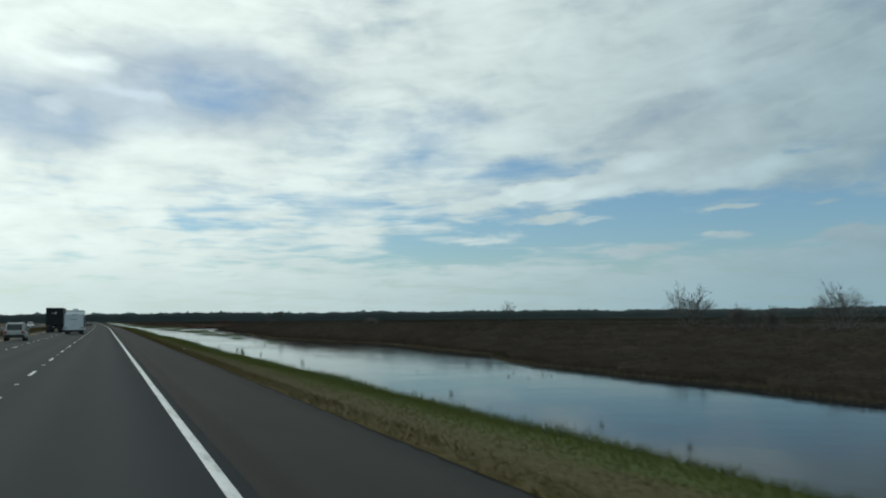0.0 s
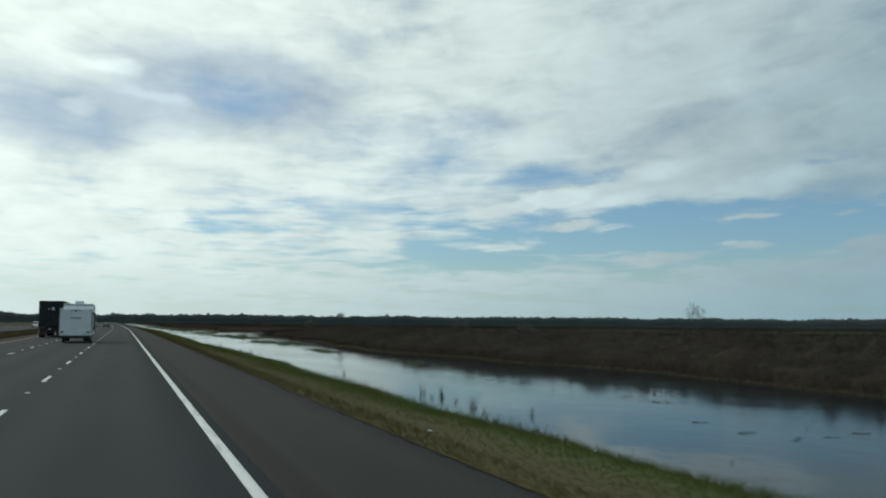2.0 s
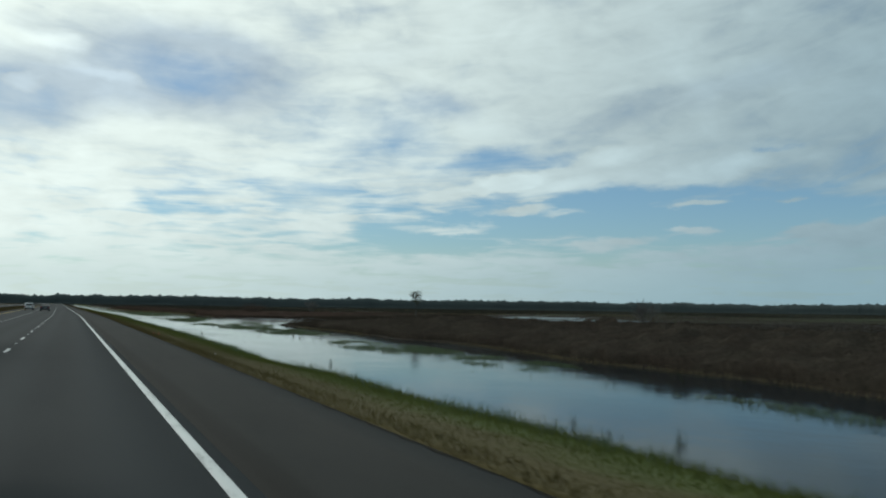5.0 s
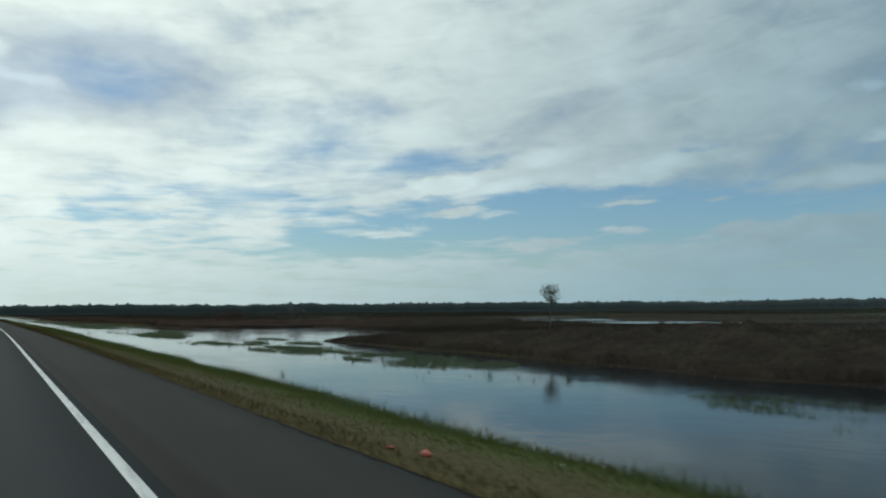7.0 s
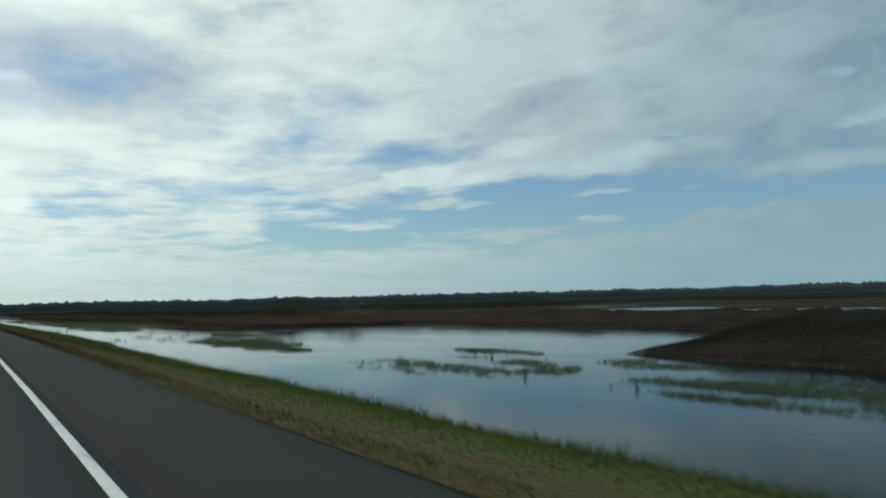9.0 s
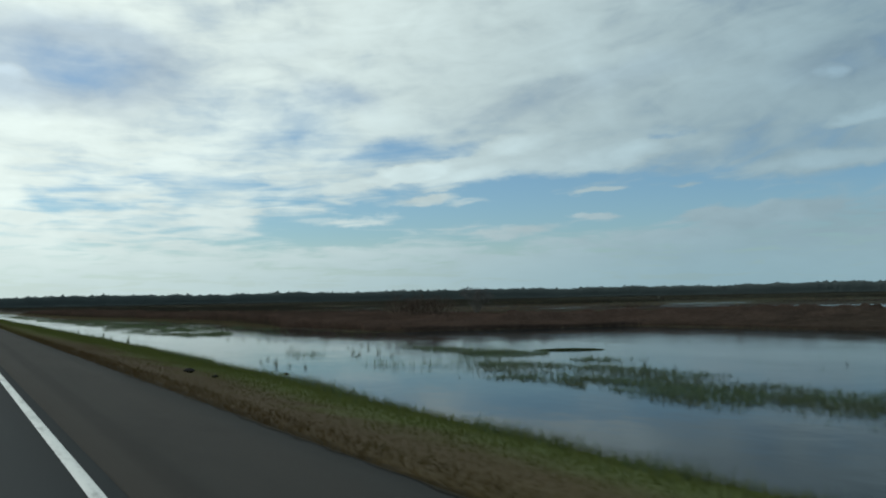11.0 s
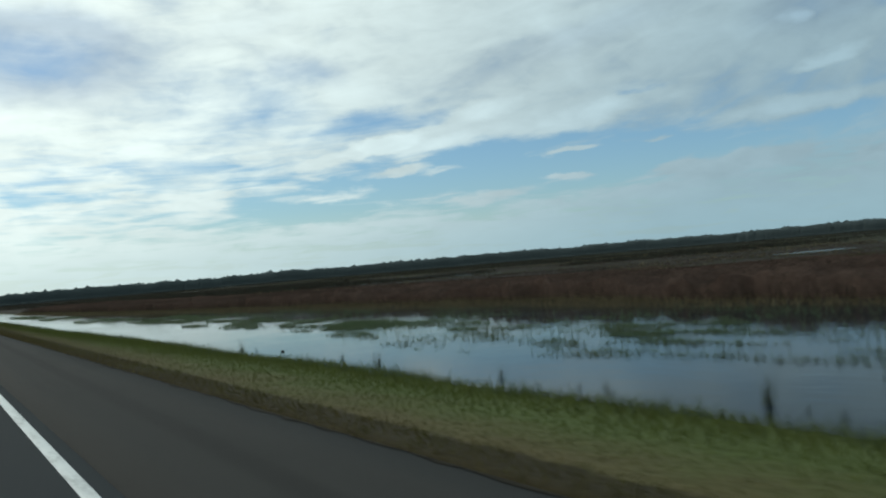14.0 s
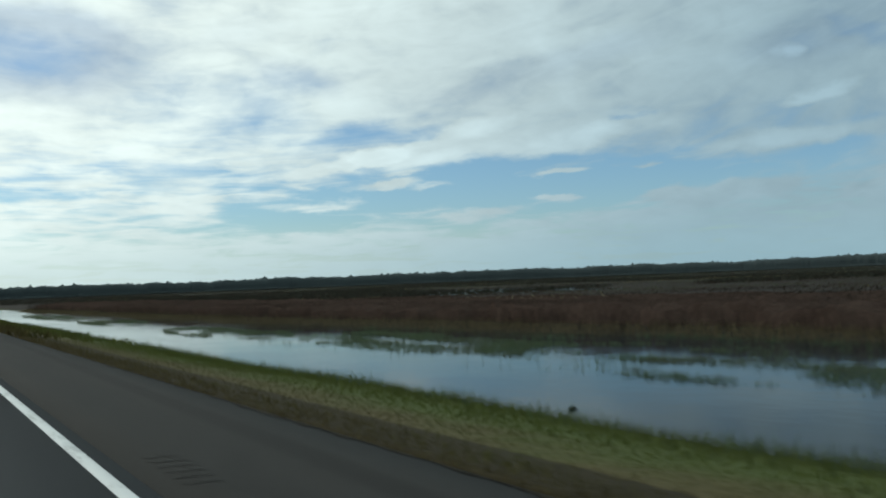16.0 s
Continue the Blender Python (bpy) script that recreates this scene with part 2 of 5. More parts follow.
def bump(q, bsdf, value, strength, distance):
    n = q.node("ShaderNodeBump")
    n.inputs["Strength"].default_value, n.inputs["Distance"].default_value = strength, distance
    q.feed(n.inputs["Height"], value)
    q.link(n.outputs[0], bsdf.inputs["Normal"])


def place(q):
    return q.node("ShaderNodeTexCoord").outputs["Object"]


def plain(name, colour, rough=0.5, metal=0.0, spec=0.5, dirt=0.12, scale=3.0):
    m, q, bsdf = material(name, rough, spec)
    p = place(q)
    n = q.noise(p, scale, 5, 0.6)
    dark = tuple(c * (1 - dirt * 2) for c in colour)
    q.link(q.mix(q.ramp(n, 0.3, 0.62), dark, colour), bsdf.inputs["Base Color"])
    bsdf.inputs["Metallic"].default_value = metal
    return m


def asphalt(name, base, warm, tracks):
    m, q, bsdf = material(name, 0.9, 0.1)
    p = place(q)
    s = q.node("ShaderNodeSeparateXYZ")
    q.link(p, s.inputs[0])
    stones = q.noise(p, 55.0, 3, 0.7)
    patch = q.noise(q.mapped(p, scale=(1, 0.08, 1)), 0.8, 5, 0.6)
    col = q.mix(q.ramp(stones, 0.3, 0.75), tuple(c * 0.72 for c in base), tuple(c * 1.25 for c in base))
    blotch = q.noise(q.mapped(p, scale=(1, 0.35, 1)), 0.55, 6, 0.65)
    col = q.mix(q.math("MULTIPLY", q.ramp(patch, 0.4, 0.7), 0.5), col, warm)
    col = q.mix(q.math("MULTIPLY", q.ramp(blotch, 0.5, 0.72), 0.5), col, tuple(c * 0.7 for c in base))
    if tracks:
        # polished wheel paths and the dark oil strip between them, lane by lane
        lane = q.math("FRACT", q.math("DIVIDE", q.math("ADD", s.outputs[0], 9.25 + 36.0), 3.6))
        wave = q.math("ABSOLUTE", q.math("SUBTRACT", q.math("ABSOLUTE", q.math("SUBTRACT", lane, 0.5)), 0.25))
        worn = q.ramp(q.math("ADD", wave, q.math("MULTIPLY", q.math("SUBTRACT", patch, 0.5), 0.1)), 0.0, 0.22, 1.0, 0.0)
        col = q.mix(q.math("MULTIPLY", worn, 0.45), col, tuple(c * 1.45 for c in base))
    else:
        # a darker strip beside the edge line, where the rumble strip runs
        seam = q.ramp(q.math("ABSOLUTE", q.math("SUBTRACT", q.math("ADD", s.outputs[0], q.math("MULTIPLY", patch, 0.15)), 2.2)), 0.08, 0.28, 0.5, 0.0)
        col = q.mix(seam, col, tuple(c * 0.55 for c in base))
    q.link(col, bsdf.inputs["Base Color"])
    bump(q, bsdf, stones, 0.35, 0.01)
    return m


M_ROAD = asphalt("road_asphalt", (0.036, 0.038, 0.039), (0.045, 0.046, 0.046), True)
M_SHOULDER = asphalt("shoulder_asphalt", (0.033, 0.0322, 0.03), (0.04, 0.0375, 0.0345), False)


def paint(name, colour):
    m, q, bsdf = material(name, 0.6, 0.3)
    p = place(q)
    worn = q.noise(p, 9.0, 7, 0.7)
    long = q.noise(q.mapped(p, scale=(3, 0.3, 1)), 2.0, 4, 0.6)
    q.link(q.mix(q.math("MULTIPLY", q.ramp(q.math("ADD", worn, long), 0.95, 1.3), 0.6), colour, (0.12, 0.12, 0.12)), bsdf.inputs["Base Color"])
    return m


M_WHITE_LINE = paint("white_road_paint", (0.62, 0.63, 0.62))

M_RUMBLE = plain("worn_grey_groove", (0.0375, 0.0365, 0.034), 0.9, 0, 0.1, 0.1, 9.0)
M_YELLOW_LINE = paint("yellow_road_paint", (0.55, 0.38, 0.08))


def ground_material():
    m, q, bsdf = material("ground", 0.95, 0.1)
    p = place(q)
    s = q.node("ShaderNodeSeparateXYZ")
    q.link(p, s.inputs[0])
    x = s.outputs[0]
    n1, n2, n3 = q.noise(p, 0.35, 6, 0.6), q.noise(p, 3.0, 5, 0.65), q.noise(p, 0.012, 6, 0.6)
    # mown verge: straw and soil by the road, green towards the water
    verge = q.mix(q.ramp(n2, 0.35, 0.65), (0.072, 0.059, 0.026), (0.088, 0.072, 0.032))
    bare = q.math("MULTIPLY", q.ramp(s.outputs[1], 285.0, 305.0), q.ramp(s.outputs[1], 335.0, 368.0, 1.0, 0.0))
    verge = q.mix(bare, verge, (0.055, 0.038, 0.018))
    lush = q.mix(q.ramp(n2, 0.3, 0.7), (0.058, 0.075, 0.021), (0.07, 0.09, 0.026))
    greener = q.math("ADD", x, q.ramp(s.outputs[1], 335.0, 372.0, 0.0, 1.8))
    bank = q.mix(q.ramp(q.math("ADD", greener, q.math("MULTIPLY", n1, 5.0)), 8.5, 12.0), verge, lush)
    # a narrow darker band just outside the pavement
    bank = q.mix(q.ramp(q.math("ADD", x, q.math("MULTIPLY", n2, 0.5)), 4.72, 4.95, 0.8, 0.0), bank, (0.02, 0.016, 0.009))
    marsh = q.mix(q.ramp(n1, 0.35, 0.65), (0.019, 0.0145, 0.011), (0.03, 0.0235, 0.0175))
    green = q.mix(q.ramp(n2, 0.3, 0.7), (0.026, 0.031, 0.014), (0.043, 0.048, 0.021))
    far = q.mix(q.ramp(n3, 0.42, 0.58), marsh, green)
    rough = q.mix(q.ramp(x, 150.0, 260.0), marsh, far)
    col = q.mix(q.ramp(x, 15.0, 22.0), bank, rough)
    q.link(col, bsdf.inputs["Base Color"])
    bump(q, bsdf, n2, 0.3, 0.1)
    return m


M_GROUND = ground_material()


def water_material():
    m, q, bsdf = material("still_water", 0.03, 0.3)
    bsdf.inputs["Base Color"].default_value = (0.007, 0.012, 0.016, 1)
    bsdf.inputs["IOR"].default_value = 1.15
    p = place(q)
    ripple = q.noise(q.mapped(p, scale=(1.0, 0.5, 1)), 2.2, 3, 0.5)
    swell = q.noise(p, 0.25, 3, 0.5)
    bump(q, bsdf, q.math("ADD", q.math("MULTIPLY", ripple, 0.35), swell), 0.075, 0.2)
    wind = q.ramp(q.noise(q.mapped(p, scale=(1, 0.25, 1)), 0.09, 4, 0.6), 0.4, 0.7, 0.05, 0.11)
    q.link(wind, bsdf.inputs["Roughness"])
    return m


M_WATER = water_material()


def blades_material(name, low, high, dry=None, line=None, rough=0.85, through=0.3, lift=0.8):
    """Leaves and stalks: each one its own tone; dry: a second colour by patches, or up to the place x = line."""
    m, q, bsdf = material(name, rough, 0.0)
    one = q.node("ShaderNodeNewGeometry").outputs["Random Per Island"]
    col = q.mix(one, low, high)
    if dry:
        p = place(q)
        n = q.noise(p, 0.35, 2, 0.5) if line else q.noise(p, 0.45, 5, 0.6)
        if line:
            s = q.node("ShaderNodeSeparateXYZ")
            q.link(p, s.inputs[0])
            # further along, the green reaches up to the pavement; a bare brown stretch lies before that
            greener = q.math("ADD", s.outputs[0], q.ramp(s.outputs[1], 335.0, 372.0, 0.0, 1.8))
            bare = q.math("MULTIPLY", q.ramp(s.outputs[1], 285.0, 305.0), q.ramp(s.outputs[1], 335.0, 368.0, 1.0, 0.0))
            dry = q.mix(bare, dry, (dry[0] * 0.72, dry[1] * 0.6, dry[2] * 0.6))
            fac = q.ramp(q.math("ADD", greener, q.math("MULTIPLY", q.math("SUBTRACT", n, 0.5), 4.0)), line - 2.4, line + 2.6, 1.0, 0.0)
        else:
            fac = q.ramp(n, 0.42, 0.62)
        dry_tone = q.blend("MULTIPLY", 1.0, dry, q.mix(one, (0.8, 0.8, 0.8), (1.15, 1.15, 1.15)))
        col = q.mix(fac, col, dry_tone)
    q.link(col, bsdf.inputs["Base Color"])
    # a stand of leaves is lit as a whole: lean each leaf's shading towards the sky
    lean = q.node("ShaderNodeMix")
    lean.data_type = "VECTOR"
    lean.inputs[0].default_value = lift
    q.link(q.node("ShaderNodeNewGeometry").outputs["Normal"], lean.inputs[4])
    lean.inputs[5].default_value = (0.0, 0.0, 1.0)
    even = q.node("ShaderNodeVectorMath")
    even.operation = "NORMALIZE"
    q.link(lean.outputs[1], even.inputs[0])
    q.link(even.outputs[0], bsdf.inputs["Normal"])
    # thin leaves let part of the light through
    if through:
        thin, both = q.node("ShaderNodeBsdfTranslucent"), q.node("ShaderNodeMixShader")
        q.link(col, thin.inputs["Color"])
        both.inputs[0].default_value = through
        q.link(bsdf.outputs[0], both.inputs[1]), q.link(thin.outputs[0], both.inputs[2])
        q.link(both.outputs[0], m.node_tree.nodes["Material Output"].inputs["Surface"])
    return m


M_GRASS = blades_material("verge_grass", (0.096, 0.123, 0.034), (0.126, 0.153, 0.047), (0.098, 0.082, 0.038), 6.9, through=0.25, lift=0.95)
M_MARSH = blades_material("marsh_scrub", (0.026, 0.0215, 0.018), (0.056, 0.0465, 0.039), (0.0405, 0.0385, 0.029), through=0.5, lift=0.98)
M_RUSSET = blades_material("russet_scrub", (0.05405, 0.03507, 0.02875), (0.0759, 0.0483, 0.04025), (0.0552, 0.04485, 0.03335))
M_SEDGE = blades_material("green_sedge", (0.085, 0.13, 0.07), (0.142, 0.194, 0.11), (0.12, 0.148, 0.088), through=0.45)
M_STRAW = blades_material("straw_reed", (0.11, 0.0924, 0.055), (0.1925, 0.1628, 0.099))
M_REED = blades_material("dark_reed", (0.024, 0.0336, 0.0144), (0.06, 0.072, 0.0264))
# paler and bluer than foliage: distance haze is put into the colour
M_HAZY_WOODS = blades_material("far_woods", (0.06, 0.075, 0.077), (0.072, 0.089, 0.089), through=0.0)


def thicket_material():
    """The closed inside of the scrub: brown, turning russet further along, with twig-fine relief."""
    m, q, bsdf = material("thicket_body", 0.95, 0.0)
    p = place(q)
    s = q.node("ShaderNodeSeparateXYZ")
    q.link(p, s.inputs[0])
    n1, n2, n3 = q.noise(p, 0.3, 4, 0.6), q.noise(p, 2.6, 5, 0.65), q.noise(q.mapped(p, scale=(6, 6, 2)), 1.6, 4, 0.7)
    brown = q.mix(q.ramp(n1, 0.35, 0.65), (0.032, 0.0265, 0.022), (0.043, 0.037, 0.03))
    russet = q.mix(q.ramp(n1, 0.35, 0.65), (0.045, 0.031, 0.0255), (0.057, 0.04, 0.033))
    col = q.mix(q.ramp(q.math("ADD", s.outputs[1], q.math("MULTIPLY", n1, 60.0)), 350.0, 400.0), brown, russet)
    col = q.blend("MULTIPLY", 1.0, col, q.mix(q.ramp(n2, 0.3, 0.7), (0.8, 0.8, 0.8), (1.2, 1.2, 1.2)))
    q.link(col, bsdf.inputs["Base Color"])
    bump(q, bsdf, n3, 0.5, 0.08)
    return m


M_THICKET = thicket_material()
M_FAR = blades_material("distant_scrub", (0.036, 0.04, 0.031), (0.048, 0.052, 0.041), (0.043, 0.0375, 0.031))
M_OLIVE = blades_material("olive_scrub", (0.0572, 0.0689, 0.0364), (0.0832, 0.0936, 0.0494), (0.065, 0.0546, 0.0403))
M_TWIG = plain("grey_twigs", (0.13, 0.125, 0.12), 0.9, 0, 0.1)
M_STEM = plain("brown_stems", (0.09, 0.068, 0.055), 0.9, 0, 0.1)
M_LEAF = blades_material("thin_leaves", (0.065, 0.075, 0.05), (0.1, 0.108, 0.072), through=0.6)
M_RV = plain("white_gelcoat", (0.66, 0.69, 0.71), 0.35, 0, 0.5, 0.06, 1.2)
M_DARK = plain("black_plastic", (0.018, 0.019, 0.021), 0.6)
M_TRUCK = plain("black_truck_paint", (0.024, 0.028, 0.031), 0.7, 0, 0.2, 0.2, 1.5)
M_TYRE = plain("tyre_rubber", (0.014, 0.014, 0.014), 0.9, 0, 0.2)
M_STEEL = plain("dull_steel", (0.35, 0.35, 0.36), 0.4, 0.8)
M_RED = plain("red_lens", (0.25, 0.015, 0.012), 0.2)
M_LENS_DARK = plain("dark_lens", (0.06, 0.02, 0.02), 0.2)
M_MARK = plain("grey_lettering", (0.28, 0.30, 0.31), 0.5)
M_PALE = plain("pale_mark", (0.5, 0.52, 0.52), 0.5)
M_GLASS = plain("tinted_glass", (0.02, 0.024, 0.026), 0.06)
M_SILVER = plain("silver_paint", (0.42, 0.42, 0.40), 0.3, 0.4)
M_CARWHITE = plain("white_paint", (0.7, 0.7, 0.69), 0.3)
M_CARDARK = plain("dark_paint", (0.03, 0.033, 0.04), 0.3)
M_DARK_EDGE = plain("edge_soil", (0.02, 0.017, 0.011), 0.95, 0, 0.1, 0.3, 6.0)
M_ORANGE = plain("orange_rubber", (0.4, 0.085, 0.045), 0.6)
M_LITTER = plain("white_litter", (0.7, 0.7, 0.68), 0.6)

# ---- ground ----
BANK_Y = [-80, 0, 20, 60, 85, 100, 110, 120, 140, 165, 178, 190, 210, 230, 300, 325, 350, 400, 437, 450, 600, 5000]
BANK_X = [11.5, 11.5, 11.3, 11.0, 10.6, 10.6, 10.8, 11.2, 11.1, 10.8, 10.2, 10.3, 10.7, 10.9, 11.0, 11.8, 12.1, 11.9, 11.9, 11.5, 11.0, 11.0]
SHORE_Y = [-80, 42, 52, 62, 70, 84, 100, 110, 122, 131, 140, 148, 160, 172, 184, 195, 204, 214, 225, 238, 254, 268, 275, 279, 287, 293, 313, 340, 352, 358, 362, 365, 369, 377, 388, 405, 428, 445, 458, 475, 500, 541, 700, 5000]
SHORE_X = [24.6, 24.6, 25.2, 27.2, 29, 30.4, 31, 31, 29, 28.2, 26.8, 25.8, 26.2, 26.8, 27.8, 29, 29.3, 28, 28, 29.8, 29.2, 29.5, 31, 37, 49, 59, 59.5, 59, 58, 57, 44, 37, 34, 33.2, 31.8, 32.4, 33, 31.2, 29.8, 28, 25, 23.5, 21, 21]
WATER = -1.2
# pools in the marsh: x, y, half-length across, half-length along
POOLS = [(128, 352, 15, 11), (144, 405, 11, 9), (119, 378, 5, 5), (165, 422, 10, 7), (82, 411, 3, 3), (96, 398, 4, 3), (94, 422, 2.5, 2.5),
         (168, 465, 8, 6), (138, 476, 6, 5), (208, 500, 10, 7), (118, 604, 14, 15), (138, 640, 15, 11)]


def wobble(y, scale, seed):
    return sum(np.sin(y / (scale * k) + seed * 3.1 * k) * k for k in (0.37, 0.61, 1.0)) / 2.0


def bank_x(y):
    return np.interp(y, BANK_Y, BANK_X) + wobble(y, 4.0, 1.0) * 0.25


def shore_x(y):
    return np.interp(y, SHORE_Y, SHORE_X) + wobble(y, 5.0, 2.0) * 0.7


def smooth(v):
    v = np.clip(v, 0, 1)
    return v * v * (3 - 2 * v)


def value_noise(x, y, cell, seed):
    """Smooth random heights, 0 to 1, on a lattice of that cell."""
    table = np.random.default_rng(seed).random((64, 64))
    u, v = x / cell, y / cell
    i, j = np.floor(u).astype(int), np.floor(v).astype(int)
    fu, fv = smooth(u - i), smooth(v - j)
    at = lambda a, b: table[a % 64, b % 64]
    return (at(i, j) * (1 - fu) + at(i + 1, j) * fu) * (1 - fv) + (at(i, j + 1) * (1 - fu) + at(i + 1, j + 1) * fu) * fv


def by_pool(x, y):
    """1 at a pool and on the open ground round it, 0 away from all."""
    out = np.zeros_like(x)
    for px, py, a, c in POOLS:
        out = np.maximum(out, np.exp(-(((x - px + 7) / (a * 2.0)) ** 2 + ((y - py + 10) / (c * 2.6)) ** 2)))
    return out


def terrain(x, y):
    """Height of the ground at x, y (arrays)."""
    b, s = bank_x(y), shore_x(y)
    verge = -0.1 - (np.clip((x - 4.6) / (b - 4.6), 0, 3)) ** 1.15 * 1.1
    bed = np.maximum(verge, -2.0)
    rise = WATER - 0.75 + smooth((x - s + 3) / 6.0) * 1.5 * 0.63
    marsh = WATER + 0.2 + 0.12 * np.sin(x / 9.0 + y / 14.0) * np.sin(y / 11.0)
    marsh = marsh - 0.24 * by_pool(x, y)
    for px, py, a, c in POOLS:
        marsh = marsh - 0.75 * np.exp(-(((x - px) / (a * 1.25)) ** 2 + ((y - py) / (c * 1.15)) ** 2) * 1.2)
    z = np.where(x < s - 3, bed, np.minimum(np.maximum(rise, bed), marsh))
    z = np.where(x > s + 3, marsh, z)
    left = -0.12 - smooth((-11.6 - x) / 3.0) * 0.5 + smooth((-15.5 - x) / 3.0) * 0.5 - smooth((-34 - x) / 8.0) * 0.9
    z = np.where(x < 4.6, np.where(x < -11.4, left, -0.4), z)
    return z


def mesh_object(name, verts, faces, mat, smooth_faces=False):
    """A mesh out of arrays: verts (n, 3), faces (m, 3 or 4)."""
    me = bpy.data.meshes.new(name)
    verts, faces = np.asarray(verts, np.float32), np.asarray(faces, np.int32)
    k = faces.shape[1]
    me.vertices.add(len(verts)), me.loops.add(faces.size), me.polygons.add(len(faces))
    me.vertices.foreach_set("co", verts.ravel())
    me.loops.foreach_set("vertex_index", faces.ravel())
    me.polygons.foreach_set("loop_start", np.arange(len(faces), dtype=np.int32) * k)
    if smooth_faces:
        me.polygons.foreach_set("use_smooth", np.ones(len(faces), bool))
    me.update(calc_edges=True)
    me.materials.append(mat)
    return new(name, me)


def sheet(name, xs, ys, height_of, mat):
    gx, gy = np.meshgrid(xs, ys)
    verts = np.stack([gx.ravel(), gy.ravel(), height_of(gx, gy).ravel()], -1)
    n, i = len(xs), np.arange((len(ys) - 1) * len(xs)).reshape(len(ys) - 1, len(xs))[:, :-1].ravel()
    return mesh_object(name, verts, np.stack([i, i + 1, i + n + 1, i + n], -1), mat, True)


lines_x = np.concatenate([[-4800, -2500, -1200, -600, -300, -150, -80, -50], np.arange(-42, 4, 2.0), [4.58, 4.62], np.arange(5.0, 70, 1.0),
                          np.arange(70, 240, 3.0), [260, 300, 400, 550, 800, 1200, 1800, 2600, 3600, 4800]])
lines_y = np.concatenate([[-4800, -2000, -800, -300, -150], np.arange(-80, 620, 2.0), np.arange(620, 900, 10.0),
                          [950, 1050, 1200, 1400, 1700, 2100, 2600, 3400, 4800]])
ground = sheet("ground", lines_x, lines_y, terrain, M_GROUND)
tagged(ground, "flat wet prairie ground with a grassy road bank", "ground", kind="structure")
wy = np.concatenate([np.arange(-80, 700, 10.0), [900, 1400, 2200]])
water = sheet("water", np.array([6.0, 20, 40, 80, 160, 320, 600]), wy, lambda x, y: np.full_like(x, WATER), M_WATER)
tagged(water, "still flooded ditch and marsh water reflecting clouds", "water", kind="structure")

# ---- road ----
ROAD_Y = np.concatenate([[-300, -100], np.arange(-60, 700, 20.0), [800, 1000, 1400, 2000, 3000]])


def slab(name, x0, x1, n, top, mat, label, category="road"):
    """A paved strip with a thick edge."""
    xs = np.concatenate([[x0], np.linspace(x0, x1, n), [x1]])
    def level(x, y):
        z = top(x, y)
        z[:, 0] -= 0.3
        z[:, -1] -= 0.3
        return z
    return tagged(sheet(name, xs, ROAD_Y, level, mat), label, category, kind="structure")


road = slab("road", -9.35, 1.8, 8, lambda x, y: 0 * x, M_ROAD, "grey asphalt carriageway with three lanes")
shoulder = slab("shoulder", 1.8, 4.62, 5, lambda x, y: -0.006 - (x - 1.8) * 0.03, M_SHOULDER, "darker asphalt shoulder beside the verge", "shoulder")
inner = slab("inner_shoulder", -11.6, -9.35, 4, lambda x, y: -0.006 + (x + 9.35) * 0.03, M_SHOULDER, "narrow asphalt shoulder beside the median", "shoulder")
opposite = slab("opposite_road", -33.0, -18.5, 8, lambda x, y: 0 * x - 0.05, M_ROAD, "grey asphalt carriageway across the grass median")


def strip(name, x0, x1, y0, y1, z, mat, parent=None):
    me_y = np.array([y for y in ROAD_Y if y0 < y < y1])
    ys = np.concatenate([[y0], me_y, [y1]])
    def level(x, y):
        out = np.full_like(x, z)
        out[:, 0] -= 0.003
        out[:, -1] -= 0.003
        return out
    ob = sheet(name, np.array([x0, x0 + 0.006, x1 - 0.006, x1]), ys, level, mat)
    ob.parent = parent
    return ob


strip("edge_line", 1.475, 1.625, -60, 2500, 0.005, M_WHITE_LINE, road)
strip("yellow_edge_line", -9.3, -9.15, -60, 2500, 0.005, M_YELLOW_LINE, road)
strip("edge_line", -32.4, -32.25, -60, 2500, -0.044, M_WHITE_LINE, opposite)
dash_mesh = None
for lane_x in (-2.05, -5.65):
    for k in range(-4, 70):
        y = 35.0 + 12.19 * k
        if dash_mesh is None:
            dash = strip("lane_dash", -0.06, 0.06, -1.52, 1.52, 0.005, M_WHITE_LINE, road)
            dash_mesh = dash.data
        else:
            dash = new("lane_dash", dash_mesh)
            dash.parent = road
        dash.location = (lane_x, y, 0)

# worn marks of the rumble strip on the shoulder
bar_mesh = None
for group_y in (167.5, 403.5, 430.3):
    for k in range(6):
        if bar_mesh is None:
            bar = strip("rumble_bar", -0.22, 0.22, -0.022, 0.022, 0.0, M_RUMBLE, shoulder)
            bar_mesh = bar.data
        else:
            bar = new("rumble_bar", bar_mesh)
            bar.parent = shoulder
        bar.location = (2.3, group_y + 0.33 * k - 0.8, -0.006 - (2.3 - 1.8) * 0.03 + 0.012)

# a thin ragged dark strip along the outer edge of the pavement
ey = np.arange(2.0, 470.0, 0.2)
inner_x = 4.6 - 0.1 * np.clip(value_noise(ey, 0 * ey, 0.41, 51) + 0.4 * value_noise(ey, 0 * ey, 1.9, 52) - 0.3, 0, 1)
fall = lambda x: -0.006 - (x - 1.8) * 0.03 + 0.006
n = len(ey)
edge_v = np.concatenate([np.stack([inner_x, ey, fall(inner_x)], -1), np.stack([0 * ey + 4.62, ey, 0 * ey + fall(4.62)], -1)])
k = np.arange(n - 1)
mesh_object("edge_soil", edge_v, np.stack([k, k + n, k + n + 1, k + 1], -1), M_DARK_EDGE).parent = shoulder


